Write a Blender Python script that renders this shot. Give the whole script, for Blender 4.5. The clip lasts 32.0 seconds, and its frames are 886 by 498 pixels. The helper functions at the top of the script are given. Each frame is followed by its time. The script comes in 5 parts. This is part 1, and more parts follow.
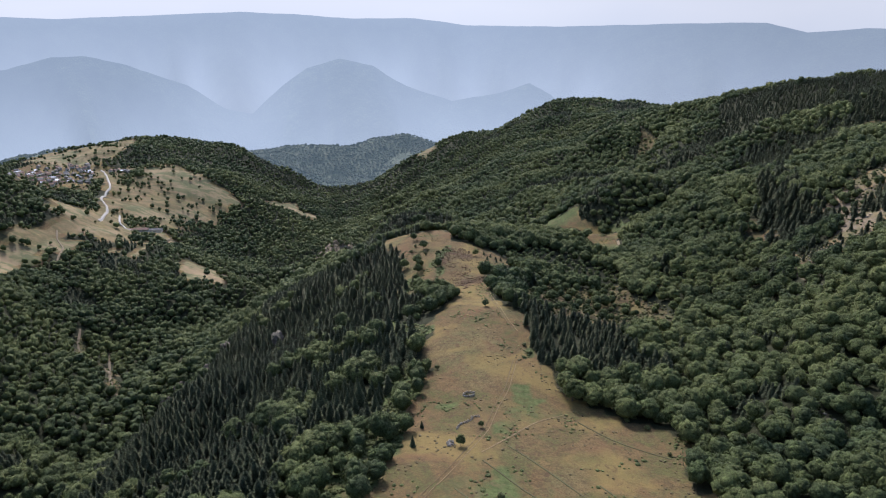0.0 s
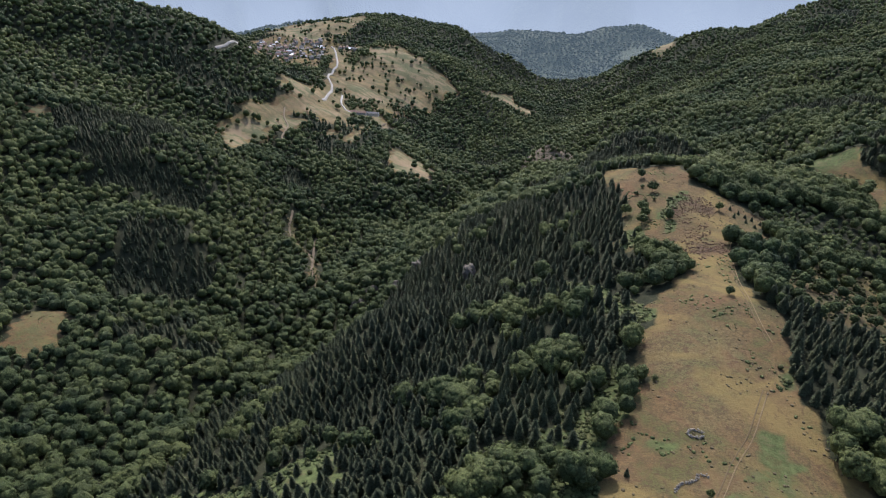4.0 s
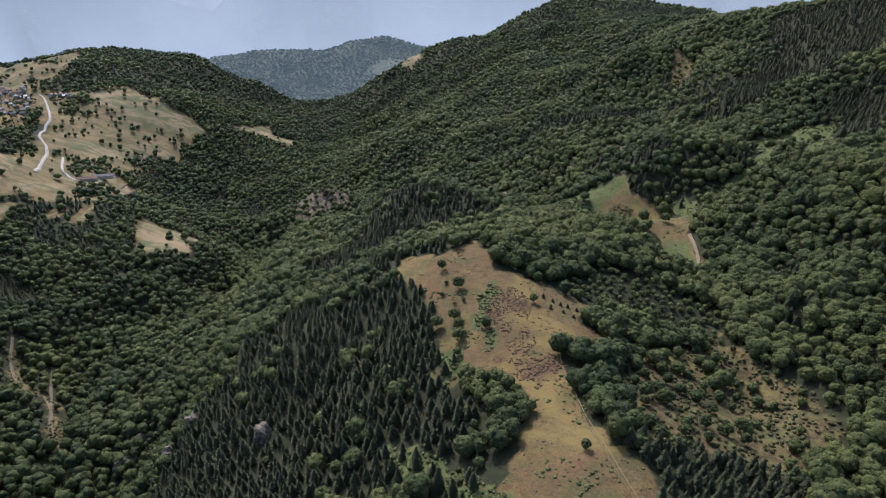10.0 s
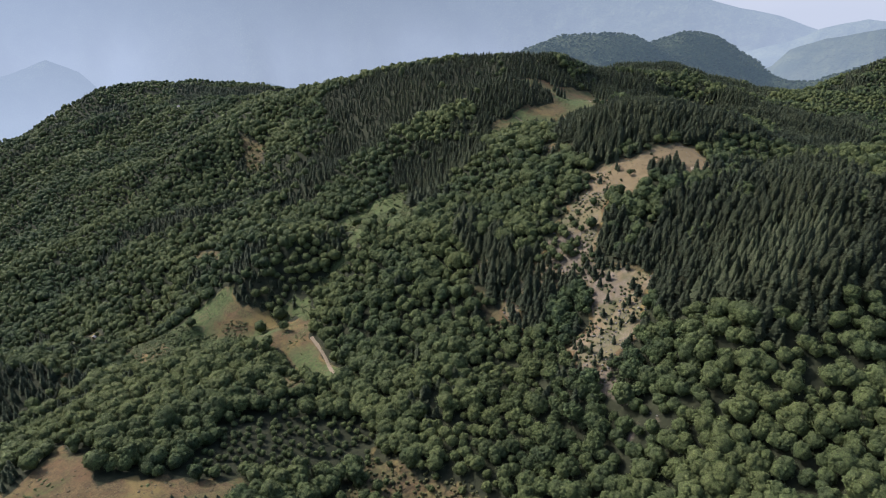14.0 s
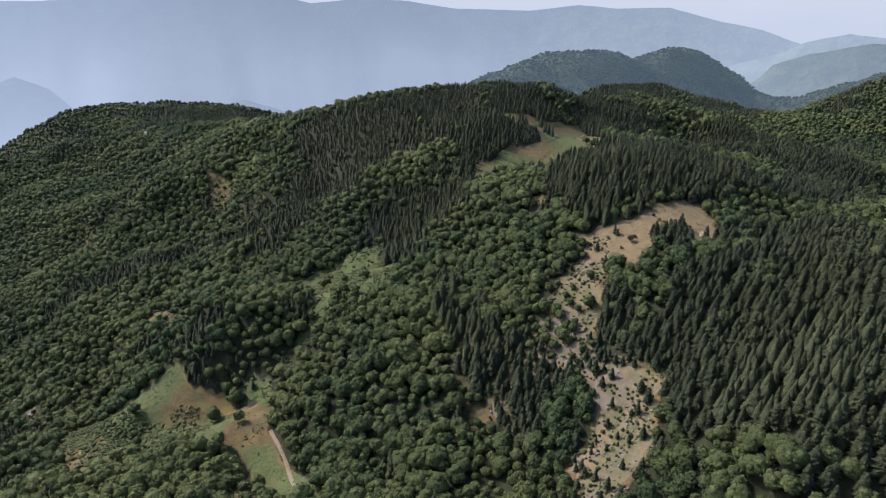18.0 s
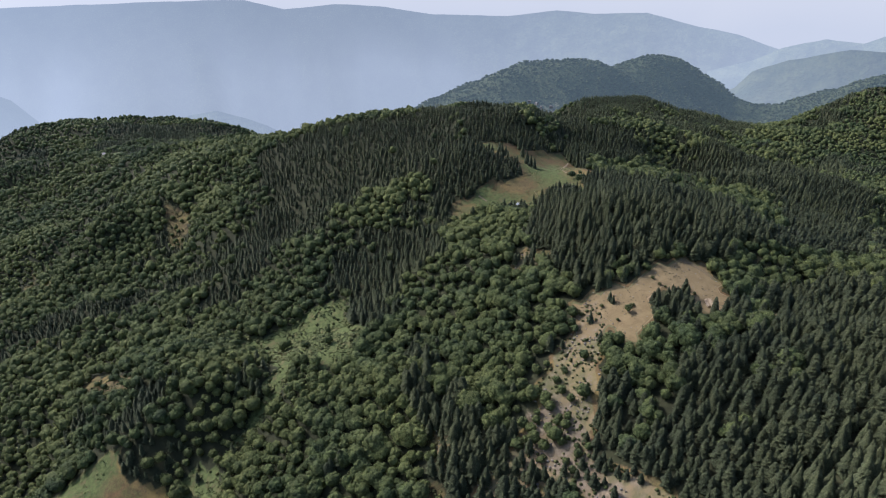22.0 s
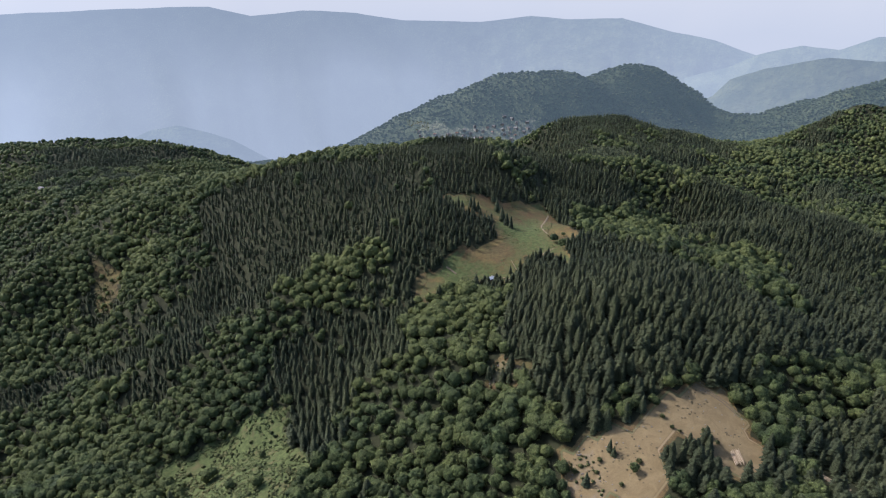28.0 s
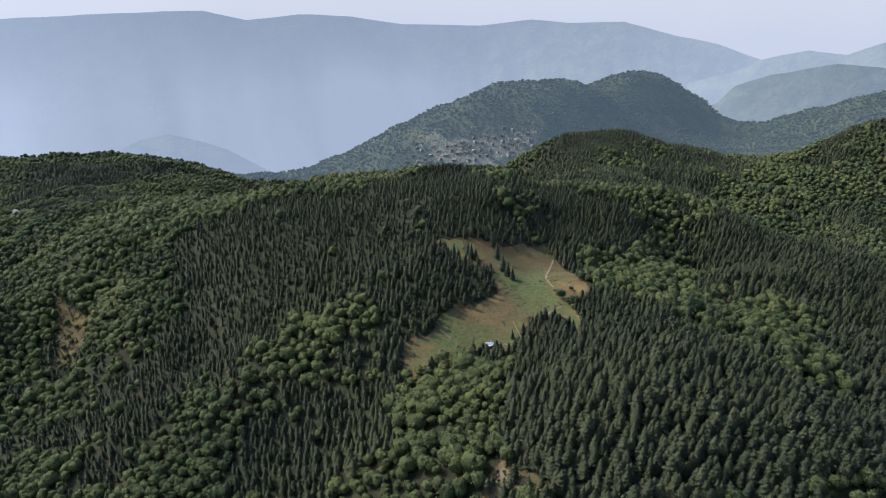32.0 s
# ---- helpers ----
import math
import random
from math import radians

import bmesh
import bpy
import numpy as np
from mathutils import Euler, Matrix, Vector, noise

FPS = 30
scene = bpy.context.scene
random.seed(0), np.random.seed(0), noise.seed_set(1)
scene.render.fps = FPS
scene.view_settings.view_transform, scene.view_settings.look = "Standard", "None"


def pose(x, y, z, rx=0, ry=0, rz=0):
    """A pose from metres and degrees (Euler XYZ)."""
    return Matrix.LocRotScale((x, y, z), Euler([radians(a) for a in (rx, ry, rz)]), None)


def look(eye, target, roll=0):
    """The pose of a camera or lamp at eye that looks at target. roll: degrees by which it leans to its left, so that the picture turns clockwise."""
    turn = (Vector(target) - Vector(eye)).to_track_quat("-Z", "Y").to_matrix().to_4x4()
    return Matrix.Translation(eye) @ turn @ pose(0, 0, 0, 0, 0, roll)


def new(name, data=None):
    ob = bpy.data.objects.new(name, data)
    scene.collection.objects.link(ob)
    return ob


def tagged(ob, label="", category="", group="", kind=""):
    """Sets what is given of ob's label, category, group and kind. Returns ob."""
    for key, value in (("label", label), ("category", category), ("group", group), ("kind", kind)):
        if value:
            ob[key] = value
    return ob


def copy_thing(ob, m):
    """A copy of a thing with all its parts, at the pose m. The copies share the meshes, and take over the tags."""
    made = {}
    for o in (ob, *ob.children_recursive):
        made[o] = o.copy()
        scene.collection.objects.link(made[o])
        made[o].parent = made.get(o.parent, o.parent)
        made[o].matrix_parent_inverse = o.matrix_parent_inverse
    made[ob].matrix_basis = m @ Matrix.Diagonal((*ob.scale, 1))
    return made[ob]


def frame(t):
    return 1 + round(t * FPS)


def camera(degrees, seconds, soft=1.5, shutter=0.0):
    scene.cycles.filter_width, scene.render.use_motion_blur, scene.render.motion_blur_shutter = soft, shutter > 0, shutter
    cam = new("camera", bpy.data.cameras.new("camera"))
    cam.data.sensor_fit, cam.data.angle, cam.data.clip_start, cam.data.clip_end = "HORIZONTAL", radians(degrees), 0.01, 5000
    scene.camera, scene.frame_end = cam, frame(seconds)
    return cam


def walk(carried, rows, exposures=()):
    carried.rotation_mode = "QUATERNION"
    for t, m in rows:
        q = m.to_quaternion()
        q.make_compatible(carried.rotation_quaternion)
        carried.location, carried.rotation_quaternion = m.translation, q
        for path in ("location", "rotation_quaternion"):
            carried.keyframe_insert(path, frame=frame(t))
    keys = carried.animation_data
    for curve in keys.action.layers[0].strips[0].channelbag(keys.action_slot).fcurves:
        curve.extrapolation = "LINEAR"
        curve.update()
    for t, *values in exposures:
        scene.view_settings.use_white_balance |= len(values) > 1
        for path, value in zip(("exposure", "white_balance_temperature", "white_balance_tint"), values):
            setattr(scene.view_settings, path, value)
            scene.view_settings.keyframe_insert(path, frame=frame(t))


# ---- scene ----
cam = camera(68.9, 32.0, soft=1.15)
METRES, EYE, TILT, LEAN, TURN = 600.0, 500.0, -20.0, 0.0, 0.0
ROWS = [
    (0.0, 0.0, 0.0, 0.0, 0.0, 0.0, -0.0),
    (0.5, 0.0, 0.015, 0.0048, 1.88, -3.33, -0.64),
    (1.0, -0.0003, 0.0304, 0.0096, 3.94, -7.66, -1.35),
    (1.5, -0.0033, 0.0472, 0.0147, 12.5, -10.23, -4.33),
    (2.0, -0.007, 0.0623, 0.0197, 15.59, -10.48, -5.37),
    (2.5, -0.0118, 0.0768, 0.0247, 18.6, -10.78, -6.4),
    (4.5, -0.0307, 0.1299, 0.0534, 18.23, -10.66, -6.16),
    (5.0, -0.0349, 0.142, 0.0609, 17.7, -10.57, -5.98),
    (5.5, -0.0392, 0.1539, 0.0686, 17.27, -10.5, -5.82),
    (6.0, -0.0431, 0.166, 0.0761, 17.12, -10.45, -5.79),
    (6.5, -0.047, 0.1781, 0.084, 16.96, -10.42, -5.75),
    (7.0, -0.0512, 0.1907, 0.0918, 16.82, -10.4, -5.71),
    (7.5, -0.0555, 0.2038, 0.0998, 16.53, -10.36, -5.62),
    (8.0, -0.0585, 0.2162, 0.1075, 13.06, -10.0, -4.49),
    (8.5, -0.0612, 0.2271, 0.1164, 9.18, -9.74, -3.18),
    (9.0, -0.0623, 0.2393, 0.1248, 5.41, -9.52, -1.85),
    (9.5, -0.0628, 0.2509, 0.1336, 1.61, -9.39, -0.55),
    (10.0, -0.0626, 0.2617, 0.1425, -2.07, -9.37, 0.77),
    (10.5, -0.0616, 0.2724, 0.1521, -6.37, -7.87, 2.29),
    (11.0, -0.0596, 0.2823, 0.16, -11.26, -5.78, 3.97),
    (11.5, -0.0566, 0.2902, 0.1688, -20.76, -6.71, 7.24),
    (12.0, -0.0527, 0.2981, 0.177, -28.95, -7.93, 9.82),
    (12.5, -0.0473, 0.3059, 0.185, -33.33, -8.72, 11.13),
    (13.0, -0.0395, 0.3149, 0.1922, -34.6, -8.93, 11.47),
    (13.5, -0.031, 0.3234, 0.1997, -36.03, -9.11, 11.87),
    (14.0, -0.0218, 0.332, 0.2074, -37.19, -8.06, 12.16),
    (14.5, -0.0121, 0.3411, 0.2149, -38.59, -7.71, 12.49),
    (16.5, 0.0314, 0.38, 0.2472, -38.66, -7.7, 12.52),
    (17.0, 0.0427, 0.3893, 0.2548, -38.65, -7.68, 12.51),
    (17.5, 0.0535, 0.3991, 0.2624, -38.65, -7.65, 12.51),
    (18.0, 0.0644, 0.4086, 0.2698, -38.67, -7.6, 12.5),
    (18.5, 0.0756, 0.4178, 0.2769, -38.66, -7.57, 12.49),
    (19.0, 0.0859, 0.4269, 0.2842, -38.68, -7.55, 12.48),
    (19.5, 0.0971, 0.4361, 0.2913, -38.7, -7.53, 12.46),
    (20.0, 0.108, 0.4451, 0.2984, -38.83, -7.54, 12.49),
    (20.5, 0.119, 0.454, 0.3054, -39.2, -7.6, 12.62),
    (21.0, 0.1302, 0.4626, 0.3124, -39.28, -7.6, 12.68),
    (21.5, 0.1417, 0.4712, 0.3195, -39.5, -7.64, 12.81),
    (22.0, 0.1524, 0.4796, 0.3264, -40.5, -7.84, 13.08),
    (22.5, 0.1637, 0.4874, 0.3334, -41.75, -8.11, 13.45),
    (23.0, 0.1749, 0.4953, 0.3403, -42.67, -8.32, 13.71),
    (23.5, 0.1869, 0.5036, 0.3472, -42.71, -8.32, 13.75),
    (24.0, 0.1986, 0.5116, 0.3541, -42.67, -8.29, 13.75),
    (24.5, 0.2103, 0.5199, 0.3609, -42.65, -8.26, 13.76),
    (25.0, 0.222, 0.5282, 0.3678, -42.63, -8.27, 13.76),
    (25.5, 0.2341, 0.5365, 0.3748, -42.61, -8.27, 13.77),
    (27.5, 0.284, 0.571, 0.4043, -42.62, -8.3, 13.71),
    (28.0, 0.296, 0.58, 0.4115, -42.61, -8.31, 13.72),
    (28.5, 0.3085, 0.5885, 0.4185, -42.58, -8.31, 13.73),
    (29.0, 0.3202, 0.5975, 0.4256, -42.57, -8.29, 13.73),
    (29.5, 0.3322, 0.6059, 0.4326, -42.57, -8.3, 13.72),
    (30.0, 0.3441, 0.6149, 0.4398, -42.55, -8.3, 13.73),
    (30.5, 0.3561, 0.6235, 0.447, -42.55, -8.3, 13.74),
    (31.0, 0.3679, 0.6323, 0.4542, -42.57, -8.31, 13.75),
    (31.5, 0.3801, 0.6411, 0.4617, -42.6, -8.31, 13.77),
    (32.0, 0.392, 0.6498, 0.4689, -42.62, -8.33, 13.8),
]
walk(cam, [(t, pose(0, 0, EYE, TILT, LEAN, TURN) @ pose(METRES * x, METRES * y, METRES * z, 90 + pitch, roll, yaw)) for t, x, y, z, yaw, pitch, roll in ROWS], [(0, 0.6, 5750, 16), (32, 0.6, 5750, 16)])

# ---- light: a hazy high sun ahead, a little to the west of north ----
SUN_TURN, SUN_HEIGHT = 19.0, 40.0
SUN_WAY = Vector((-math.sin(radians(SUN_TURN)) * math.cos(radians(SUN_HEIGHT)), math.cos(radians(SUN_TURN)) * math.cos(radians(SUN_HEIGHT)), math.sin(radians(SUN_HEIGHT))))
world = bpy.data.worlds.new("sky")
scene.world = world
world.use_nodes = True
sky = world.node_tree.nodes.new("ShaderNodeTexSky")
sky.sky_type, sky.sun_disc = "NISHITA", False
sky.sun_elevation, sky.sun_rotation = radians(SUN_HEIGHT), radians(-SUN_TURN)
sky.air_density, sky.dust_density, sky.ozone_density = 1.3, 4.0, 1.5
world.node_tree.links.new(sky.outputs[0], world.node_tree.nodes["Background"].inputs[0])
world.node_tree.nodes["Background"].inputs[1].default_value = 0.15
lamp = bpy.data.lights.new("sun", "SUN")
lamp.energy, lamp.angle, lamp.color = 3.0, radians(1.5), (1.0, 0.95, 0.87)
sun = new("sun", lamp)
sun.matrix_world = look(SUN_WAY * 900, (0, 0, 0))


# ---- materials ----
class Nodes:
    """A short way to wire up one material."""

    def __init__(self, name):
        self.mat = bpy.data.materials.new(name)
        self.mat.use_nodes = True
        self.tree = self.mat.node_tree
        self.tree.nodes.clear()
        self.out = self.tree.nodes.new("ShaderNodeOutputMaterial")

    def add(self, kind, inputs=None, operation="", attribute_name=""):
        n = self.tree.nodes.new("ShaderNode" + kind)
        if operation:
            n.operation = operation
        if attribute_name:
            n.attribute_name = attribute_name
        for k, v in (inputs or {}).items():
            self.set(n, k, v)
        return n

    def set(self, n, k, v):
        s = n.inputs[k]
        if isinstance(v, bpy.types.NodeSocket):
            self.tree.links.new(v, s)
        elif isinstance(v, tuple) and len(v) == 3 and s.type == "RGBA":
            s.default_value = (*v, 1)
        else:
            s.default_value = v

    def place(self):
        return self.add("NewGeometry").outputs["Position"]

    def noise(self, size, detail=4.0, rough=0.55, warp=0.0):
        """Noise with features about size metres across."""
        n = self.add("TexNoise", {"Vector": self.place(), "Scale": 1.0 / size, "Detail": detail, "Roughness": rough, "Distortion": warp})
        return n.outputs[0]

    def ramp(self, value, low, high, to=(0.0, 1.0)):
        return self.add("MapRange", {"Value": value, "From Min": low, "From Max": high, "To Min": to[0], "To Max": to[1]}).outputs[0]

    def mix(self, fac, a, b):
        n = self.tree.nodes.new("ShaderNodeMix")
        n.data_type = "RGBA"
        for k, v in ((0, fac), (6, a), (7, b)):
            self.set(n, k, v)
        return n.outputs[2]

    def math(self, op, a, b=0.0):
        n = self.tree.nodes.new("ShaderNodeMath")
        n.operation = op
        self.set(n, 0, a)
        self.set(n, 1, b)
        return n.outputs[0]

    def surface(self, colour, rough=0.8, bump=None, strength=0.5, distance=0.3, gloss=0.3, metal=0.0):
        b = self.add("BsdfPrincipled", {"Base Color": colour, "Roughness": rough, "Specular IOR Level": gloss, "Metallic": metal})
        if bump is not None:
            n = self.add("Bump", {"Height": bump, "Strength": strength, "Distance": distance})
            self.tree.links.new(n.outputs[0], b.inputs["Normal"])
        self.tree.links.new(b.outputs[0], self.out.inputs[0])
        return self.mat


def foliage(name, dark, light, warm, leaf=1.2, through_light=0.25, glow=None):
    """Leaves: colour varies from clump to clump and from stand to stand; some light passes through. glow paints haze on
    as emission.
    """
    k = Nodes(name)
    island = k.add("NewGeometry").outputs["Random Per Island"]
    info = k.add("ObjectInfo").outputs["Random"]
    stand = k.ramp(k.math("ADD", k.math("MULTIPLY", k.noise(140, 3), 0.6), k.math("MULTIPLY", k.noise(32, 3), 0.4)), 0.40, 0.60)
    tree = k.ramp(k.noise(7, 1), 0.36, 0.64)
    colour = k.mix(tree, dark, light)
    colour = k.mix(k.math("MULTIPLY", stand, 0.8), colour, warm)
    tone = k.math("ADD", k.ramp(island, 0, 1, (0.93, 1.07)), k.ramp(info, 0, 1, (-0.12, 0.12)))
    leaves = k.noise(leaf, 4, 0.75, 0.6)
    tone = k.math("MULTIPLY", tone, k.ramp(leaves, 0.36, 0.64, (0.48, 1.5)))
    shade = k.add("VectorMath", {0: colour, "Scale": tone}, operation="SCALE").outputs[0]
    bump = k.add("Bump", {"Height": k.math("ADD", leaves, k.noise(leaf * 0.45, 2, 0.7)), "Strength": 0.7, "Distance": leaf * 0.9})
    d = k.add("BsdfPrincipled", {"Base Color": shade, "Roughness": 0.75, "Specular IOR Level": 0.12, "Normal": bump.outputs[0]})
    tr = k.add("BsdfTranslucent", {"Color": shade, "Normal": bump.outputs[0]})
    m = k.add("MixShader", {0: through_light, 1: d.outputs[0], 2: tr.outputs[0]})
    # emission stands in for the air light over far leaves
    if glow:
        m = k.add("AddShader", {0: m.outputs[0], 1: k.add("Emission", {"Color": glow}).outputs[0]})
    k.tree.links.new(m.outputs[0], k.out.inputs[0])
    return k.mat


def ground_material():
    k = Nodes("ground")
    at = k.add("Attribute", attribute_name="cover")
    sep = k.add("SeparateColor", {"Color": at.outputs["Color"]})
    dry, fern, rock = sep.outputs[0], sep.outputs[1], sep.outputs[2]
    heath = at.outputs["Alpha"]
    fine, mid, wide = k.noise(0.9, 4, 0.7), k.noise(7, 5, 0.65, 0.6), k.noise(45, 4)
    straw = k.mix(k.ramp(mid, 0.35, 0.65), (0.118, 0.074, 0.033), (0.165, 0.112, 0.050))
    straw = k.mix(k.ramp(k.noise(18, 5, 0.65, 0.8), 0.47, 0.60, (0, 0.85)), straw, (0.082, 0.090, 0.030))
    straw = k.mix(k.ramp(wide, 0.5, 0.66, (0, 0.6)), straw, (0.14, 0.125, 0.055))
    straw = k.mix(k.ramp(fine, 0.42, 0.62, (0, 0.75)), straw, (0.06, 0.046, 0.024))
    straw = k.mix(k.ramp(k.noise(2.6, 5, 0.75, 0.5), 0.47, 0.6, (0, 0.75)), straw, (0.075, 0.054, 0.028))
    straw = k.mix(k.ramp(k.noise(26, 5, 0.65, 0.7), 0.52, 0.64, (0, 0.5)), straw, (0.135, 0.076, 0.04))
    straw = k.mix(k.ramp(k.noise(38, 4, 0.6, 0.5), 0.5, 0.62, (0, 0.7)), straw, (0.178, 0.132, 0.048))
    straw = k.mix(k.ramp(k.noise(5, 4, 0.7, 1.0), 0.56, 0.66, (0, 0.6)), straw, (0.07, 0.042, 0.026))
    pale = k.mix(k.ramp(mid, 0.35, 0.65), (0.150, 0.110, 0.056), (0.198, 0.148, 0.078))
    pale = k.mix(k.ramp(fine, 0.45, 0.7, (0, 0.5)), pale, (0.14, 0.105, 0.055))
    straw = k.mix(k.ramp(dry, 1.5, 1.8), straw, pale)
    meadow = k.mix(k.ramp(mid, 0.35, 0.65), (0.16, 0.125, 0.066), (0.23, 0.18, 0.10))
    meadow = k.mix(k.ramp(k.noise(55, 4, 0.6, 0.5), 0.49, 0.6, (0, 0.6)), meadow, (0.105, 0.108, 0.052))
    meadow = k.mix(k.ramp(k.noise(14, 4, 0.6), 0.52, 0.62, (0, 0.7)), meadow, (0.07, 0.082, 0.04))
    strip = k.add('VectorMath', {0: k.place(), 1: (0.3, 1.0, 1.0)}, operation='MULTIPLY').outputs[0]
    strip = k.add('TexNoise', {'Vector': strip, 'Scale': 1 / 16.0, 'Detail': 4.0, 'Distortion': 0.4}).outputs[0]
    meadow = k.mix(k.ramp(strip, 0.5, 0.56, (0, 0.75)), meadow, (0.082, 0.092, 0.042))
    meadow = k.mix(k.ramp(strip, 0.44, 0.36, (0, 0.7)), meadow, (0.23, 0.165, 0.10))
    straw = k.mix(k.math('MULTIPLY', k.ramp(dry, 1.15, 1.35), k.ramp(dry, 1.5, 1.7, (1.0, 0.0))), straw, meadow)
    ferny = k.mix(k.ramp(k.noise(3.0, 5, 0.7), 0.38, 0.62), (0.051, 0.064, 0.023), (0.092, 0.112, 0.040))
    ferny = k.mix(k.ramp(mid, 0.52, 0.66, (0, 0.8)), ferny, (0.105, 0.085, 0.042))
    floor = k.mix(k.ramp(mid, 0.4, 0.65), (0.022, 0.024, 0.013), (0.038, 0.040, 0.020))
    stone = k.mix(k.ramp(mid, 0.35, 0.65), (0.112, 0.086, 0.054), (0.170, 0.138, 0.098))
    stone = k.mix(k.ramp(fine, 0.5, 0.62), stone, (0.13, 0.10, 0.065))
    heather = k.mix(k.ramp(k.noise(2.5, 4, 0.7), 0.42, 0.58), (0.105, 0.066, 0.036), (0.046, 0.029, 0.020))
    rag = k.math("MULTIPLY", k.math("SUBTRACT", mid, 0.5), 0.9)

    def edge(mask):
        return k.ramp(k.math("ADD", mask, rag), 0.38, 0.62)

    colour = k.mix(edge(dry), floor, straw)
    colour = k.mix(edge(fern), colour, ferny)
    colour = k.mix(edge(rock), colour, stone)
    colour = k.mix(edge(heath), colour, heather)
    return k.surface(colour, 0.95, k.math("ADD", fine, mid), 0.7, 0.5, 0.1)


GROUND = ground_material()
BROADLEAF = foliage("broadleaf", (0.038, 0.055, 0.026), (0.078, 0.102, 0.038), (0.126, 0.140, 0.047), 0.8, 0.27)
CONIFER = foliage("conifer", (0.039, 0.049, 0.028), (0.057, 0.067, 0.035), (0.074, 0.083, 0.039), 0.8, 0.15)
k = Nodes("bark")
BARK = k.surface(k.mix(k.noise(0.4, 4), (0.05, 0.035, 0.022), (0.14, 0.11, 0.08)), 0.95, k.noise(0.2, 4), 0.8, 0.08)
# far woods and fields: haze is painted into both as glow
HAZE_GLOW_WOOD = foliage("distant_wood", (0.022, 0.032, 0.016), (0.036, 0.050, 0.022), (0.055, 0.064, 0.028), 6.0, 0.2, glow=(0.043, 0.058, 0.070))
HAZE_GLOW_GRASS = foliage("haze_glow_grass", (0.050, 0.054, 0.030), (0.115, 0.108, 0.070), (0.095, 0.098, 0.052), 14.0, 0.0, glow=(0.043, 0.058, 0.070))


def plain(name, a, b, size=1.0, rough=0.9, bump=0.4, gloss=0.2, metal=0.0):
    """A surface mottled between two colours, each copy a little different."""
    k = Nodes(name)
    n = k.noise(size, 5, 0.65)
    c = k.mix(k.ramp(n, 0.35, 0.65), a, b)
    tone = k.ramp(k.add("ObjectInfo").outputs["Random"], 0, 1, (0.7, 1.2))
    c = k.add("VectorMath", {0: c, "Scale": tone}, operation="SCALE").outputs[0]
    return k.surface(c, rough, k.noise(size * 0.3, 4, 0.7), bump, size * 0.1, gloss, metal)


DIRT = plain("dirt_track", (0.13, 0.10, 0.064), (0.18, 0.14, 0.09), 1.5)
FAINT_TRACK = plain("worn_grass", (0.125, 0.090, 0.047), (0.175, 0.128, 0.068), 1.2)
BANK_GRASS = plain("bank_grass", (0.052, 0.052, 0.022), (0.088, 0.080, 0.036), 0.9)
PALE_ROAD = plain("pale_road", (0.25, 0.235, 0.21), (0.33, 0.31, 0.28), 4.0)
STONE = plain("grey_stone", (0.13, 0.115, 0.095), (0.25, 0.225, 0.19), 0.7, bump=0.8)
CRAG = plain("crag", (0.09, 0.076, 0.058), (0.16, 0.135, 0.105), 2.5, bump=0.9)
PLASTER = plain("house_plaster", (0.34, 0.32, 0.29), (0.50, 0.47, 0.42), 2.0)
RUBBLE = plain("house_rubble_stone", (0.22, 0.20, 0.17), (0.33, 0.30, 0.26), 1.0)
TILES = plain("roof_tiles", (0.15, 0.095, 0.07), (0.23, 0.15, 0.115), 1.2)
SLATES = plain("roof_slates", (0.13, 0.122, 0.115), (0.23, 0.215, 0.20), 1.2, rough=0.9)
SHEET = plain("pale_sheet_roof", (0.42, 0.44, 0.47), (0.56, 0.57, 0.59), 1.5, rough=0.45, bump=0.1, gloss=0.5)
TIMBER = plain("weathered_timber", (0.13, 0.09, 0.055), (0.24, 0.18, 0.12), 0.5)
LOGWOOD = plain("peeled_logs", (0.25, 0.185, 0.115), (0.36, 0.28, 0.185), 0.8)
GLASS_DARK = plain("window_glass", (0.02, 0.025, 0.03), (0.03, 0.035, 0.04), 1.0, rough=0.1, bump=0.0, gloss=0.6)
HEATHER = foliage("heather", (0.085, 0.048, 0.032), (0.125, 0.075, 0.045), (0.13, 0.09, 0.05), 0.6, 0.1)
FERN = foliage("fern", (0.062, 0.082, 0.029), (0.096, 0.116, 0.043), (0.122, 0.126, 0.05), 0.6, 0.25)
SHRUB = foliage("shrub", (0.05, 0.065, 0.024), (0.085, 0.10, 0.036), (0.12, 0.11, 0.045), 0.8, 0.2)
TUSSOCK = plain("dry_tussock", (0.075, 0.058, 0.03), (0.12, 0.095, 0.05), 0.8)


# ---- the lie of the land: knots fitted to the camera's view, grouped as crest lines, flanks and stream beds (x, y, height in metres) ----
SPUR = [(60, -150, 385), (45, 60, 362), (20, 219, 338), (25, 354, 334), (5, 480, 321), (-24, 555, 314), (-28, 620, 288), (-28, 688, 265), (-52, 745, 262), (-58, 800, 244), (-120, 720, 222), (-122, 780, 196)]
SPUR_WEST = [(-93, 177, 335), (-110, 307, 292), (-56, 380, 302), (-105, 437, 277), (-147, 399, 263), (-172, 471, 240), (-176, 344, 262), (-115, 455, 272), (-106, 500, 284), (-190, 463, 225), (-150, 620, 222), (-204, 648, 190), (-120, 735, 212), (-180, 250, 258), (-330, 150, 262)]
KNOB_RIDGE = [(-170, 760, 180), (-214, 800, 158), (-215, 896, 127), (-214, 960, 102), (-214, 1044, 96), (-208, 1115, 108), (-208, 1165, 92), (-190, 1230, 40), (-150, 1120, 92), (-160, 1020, 88)]
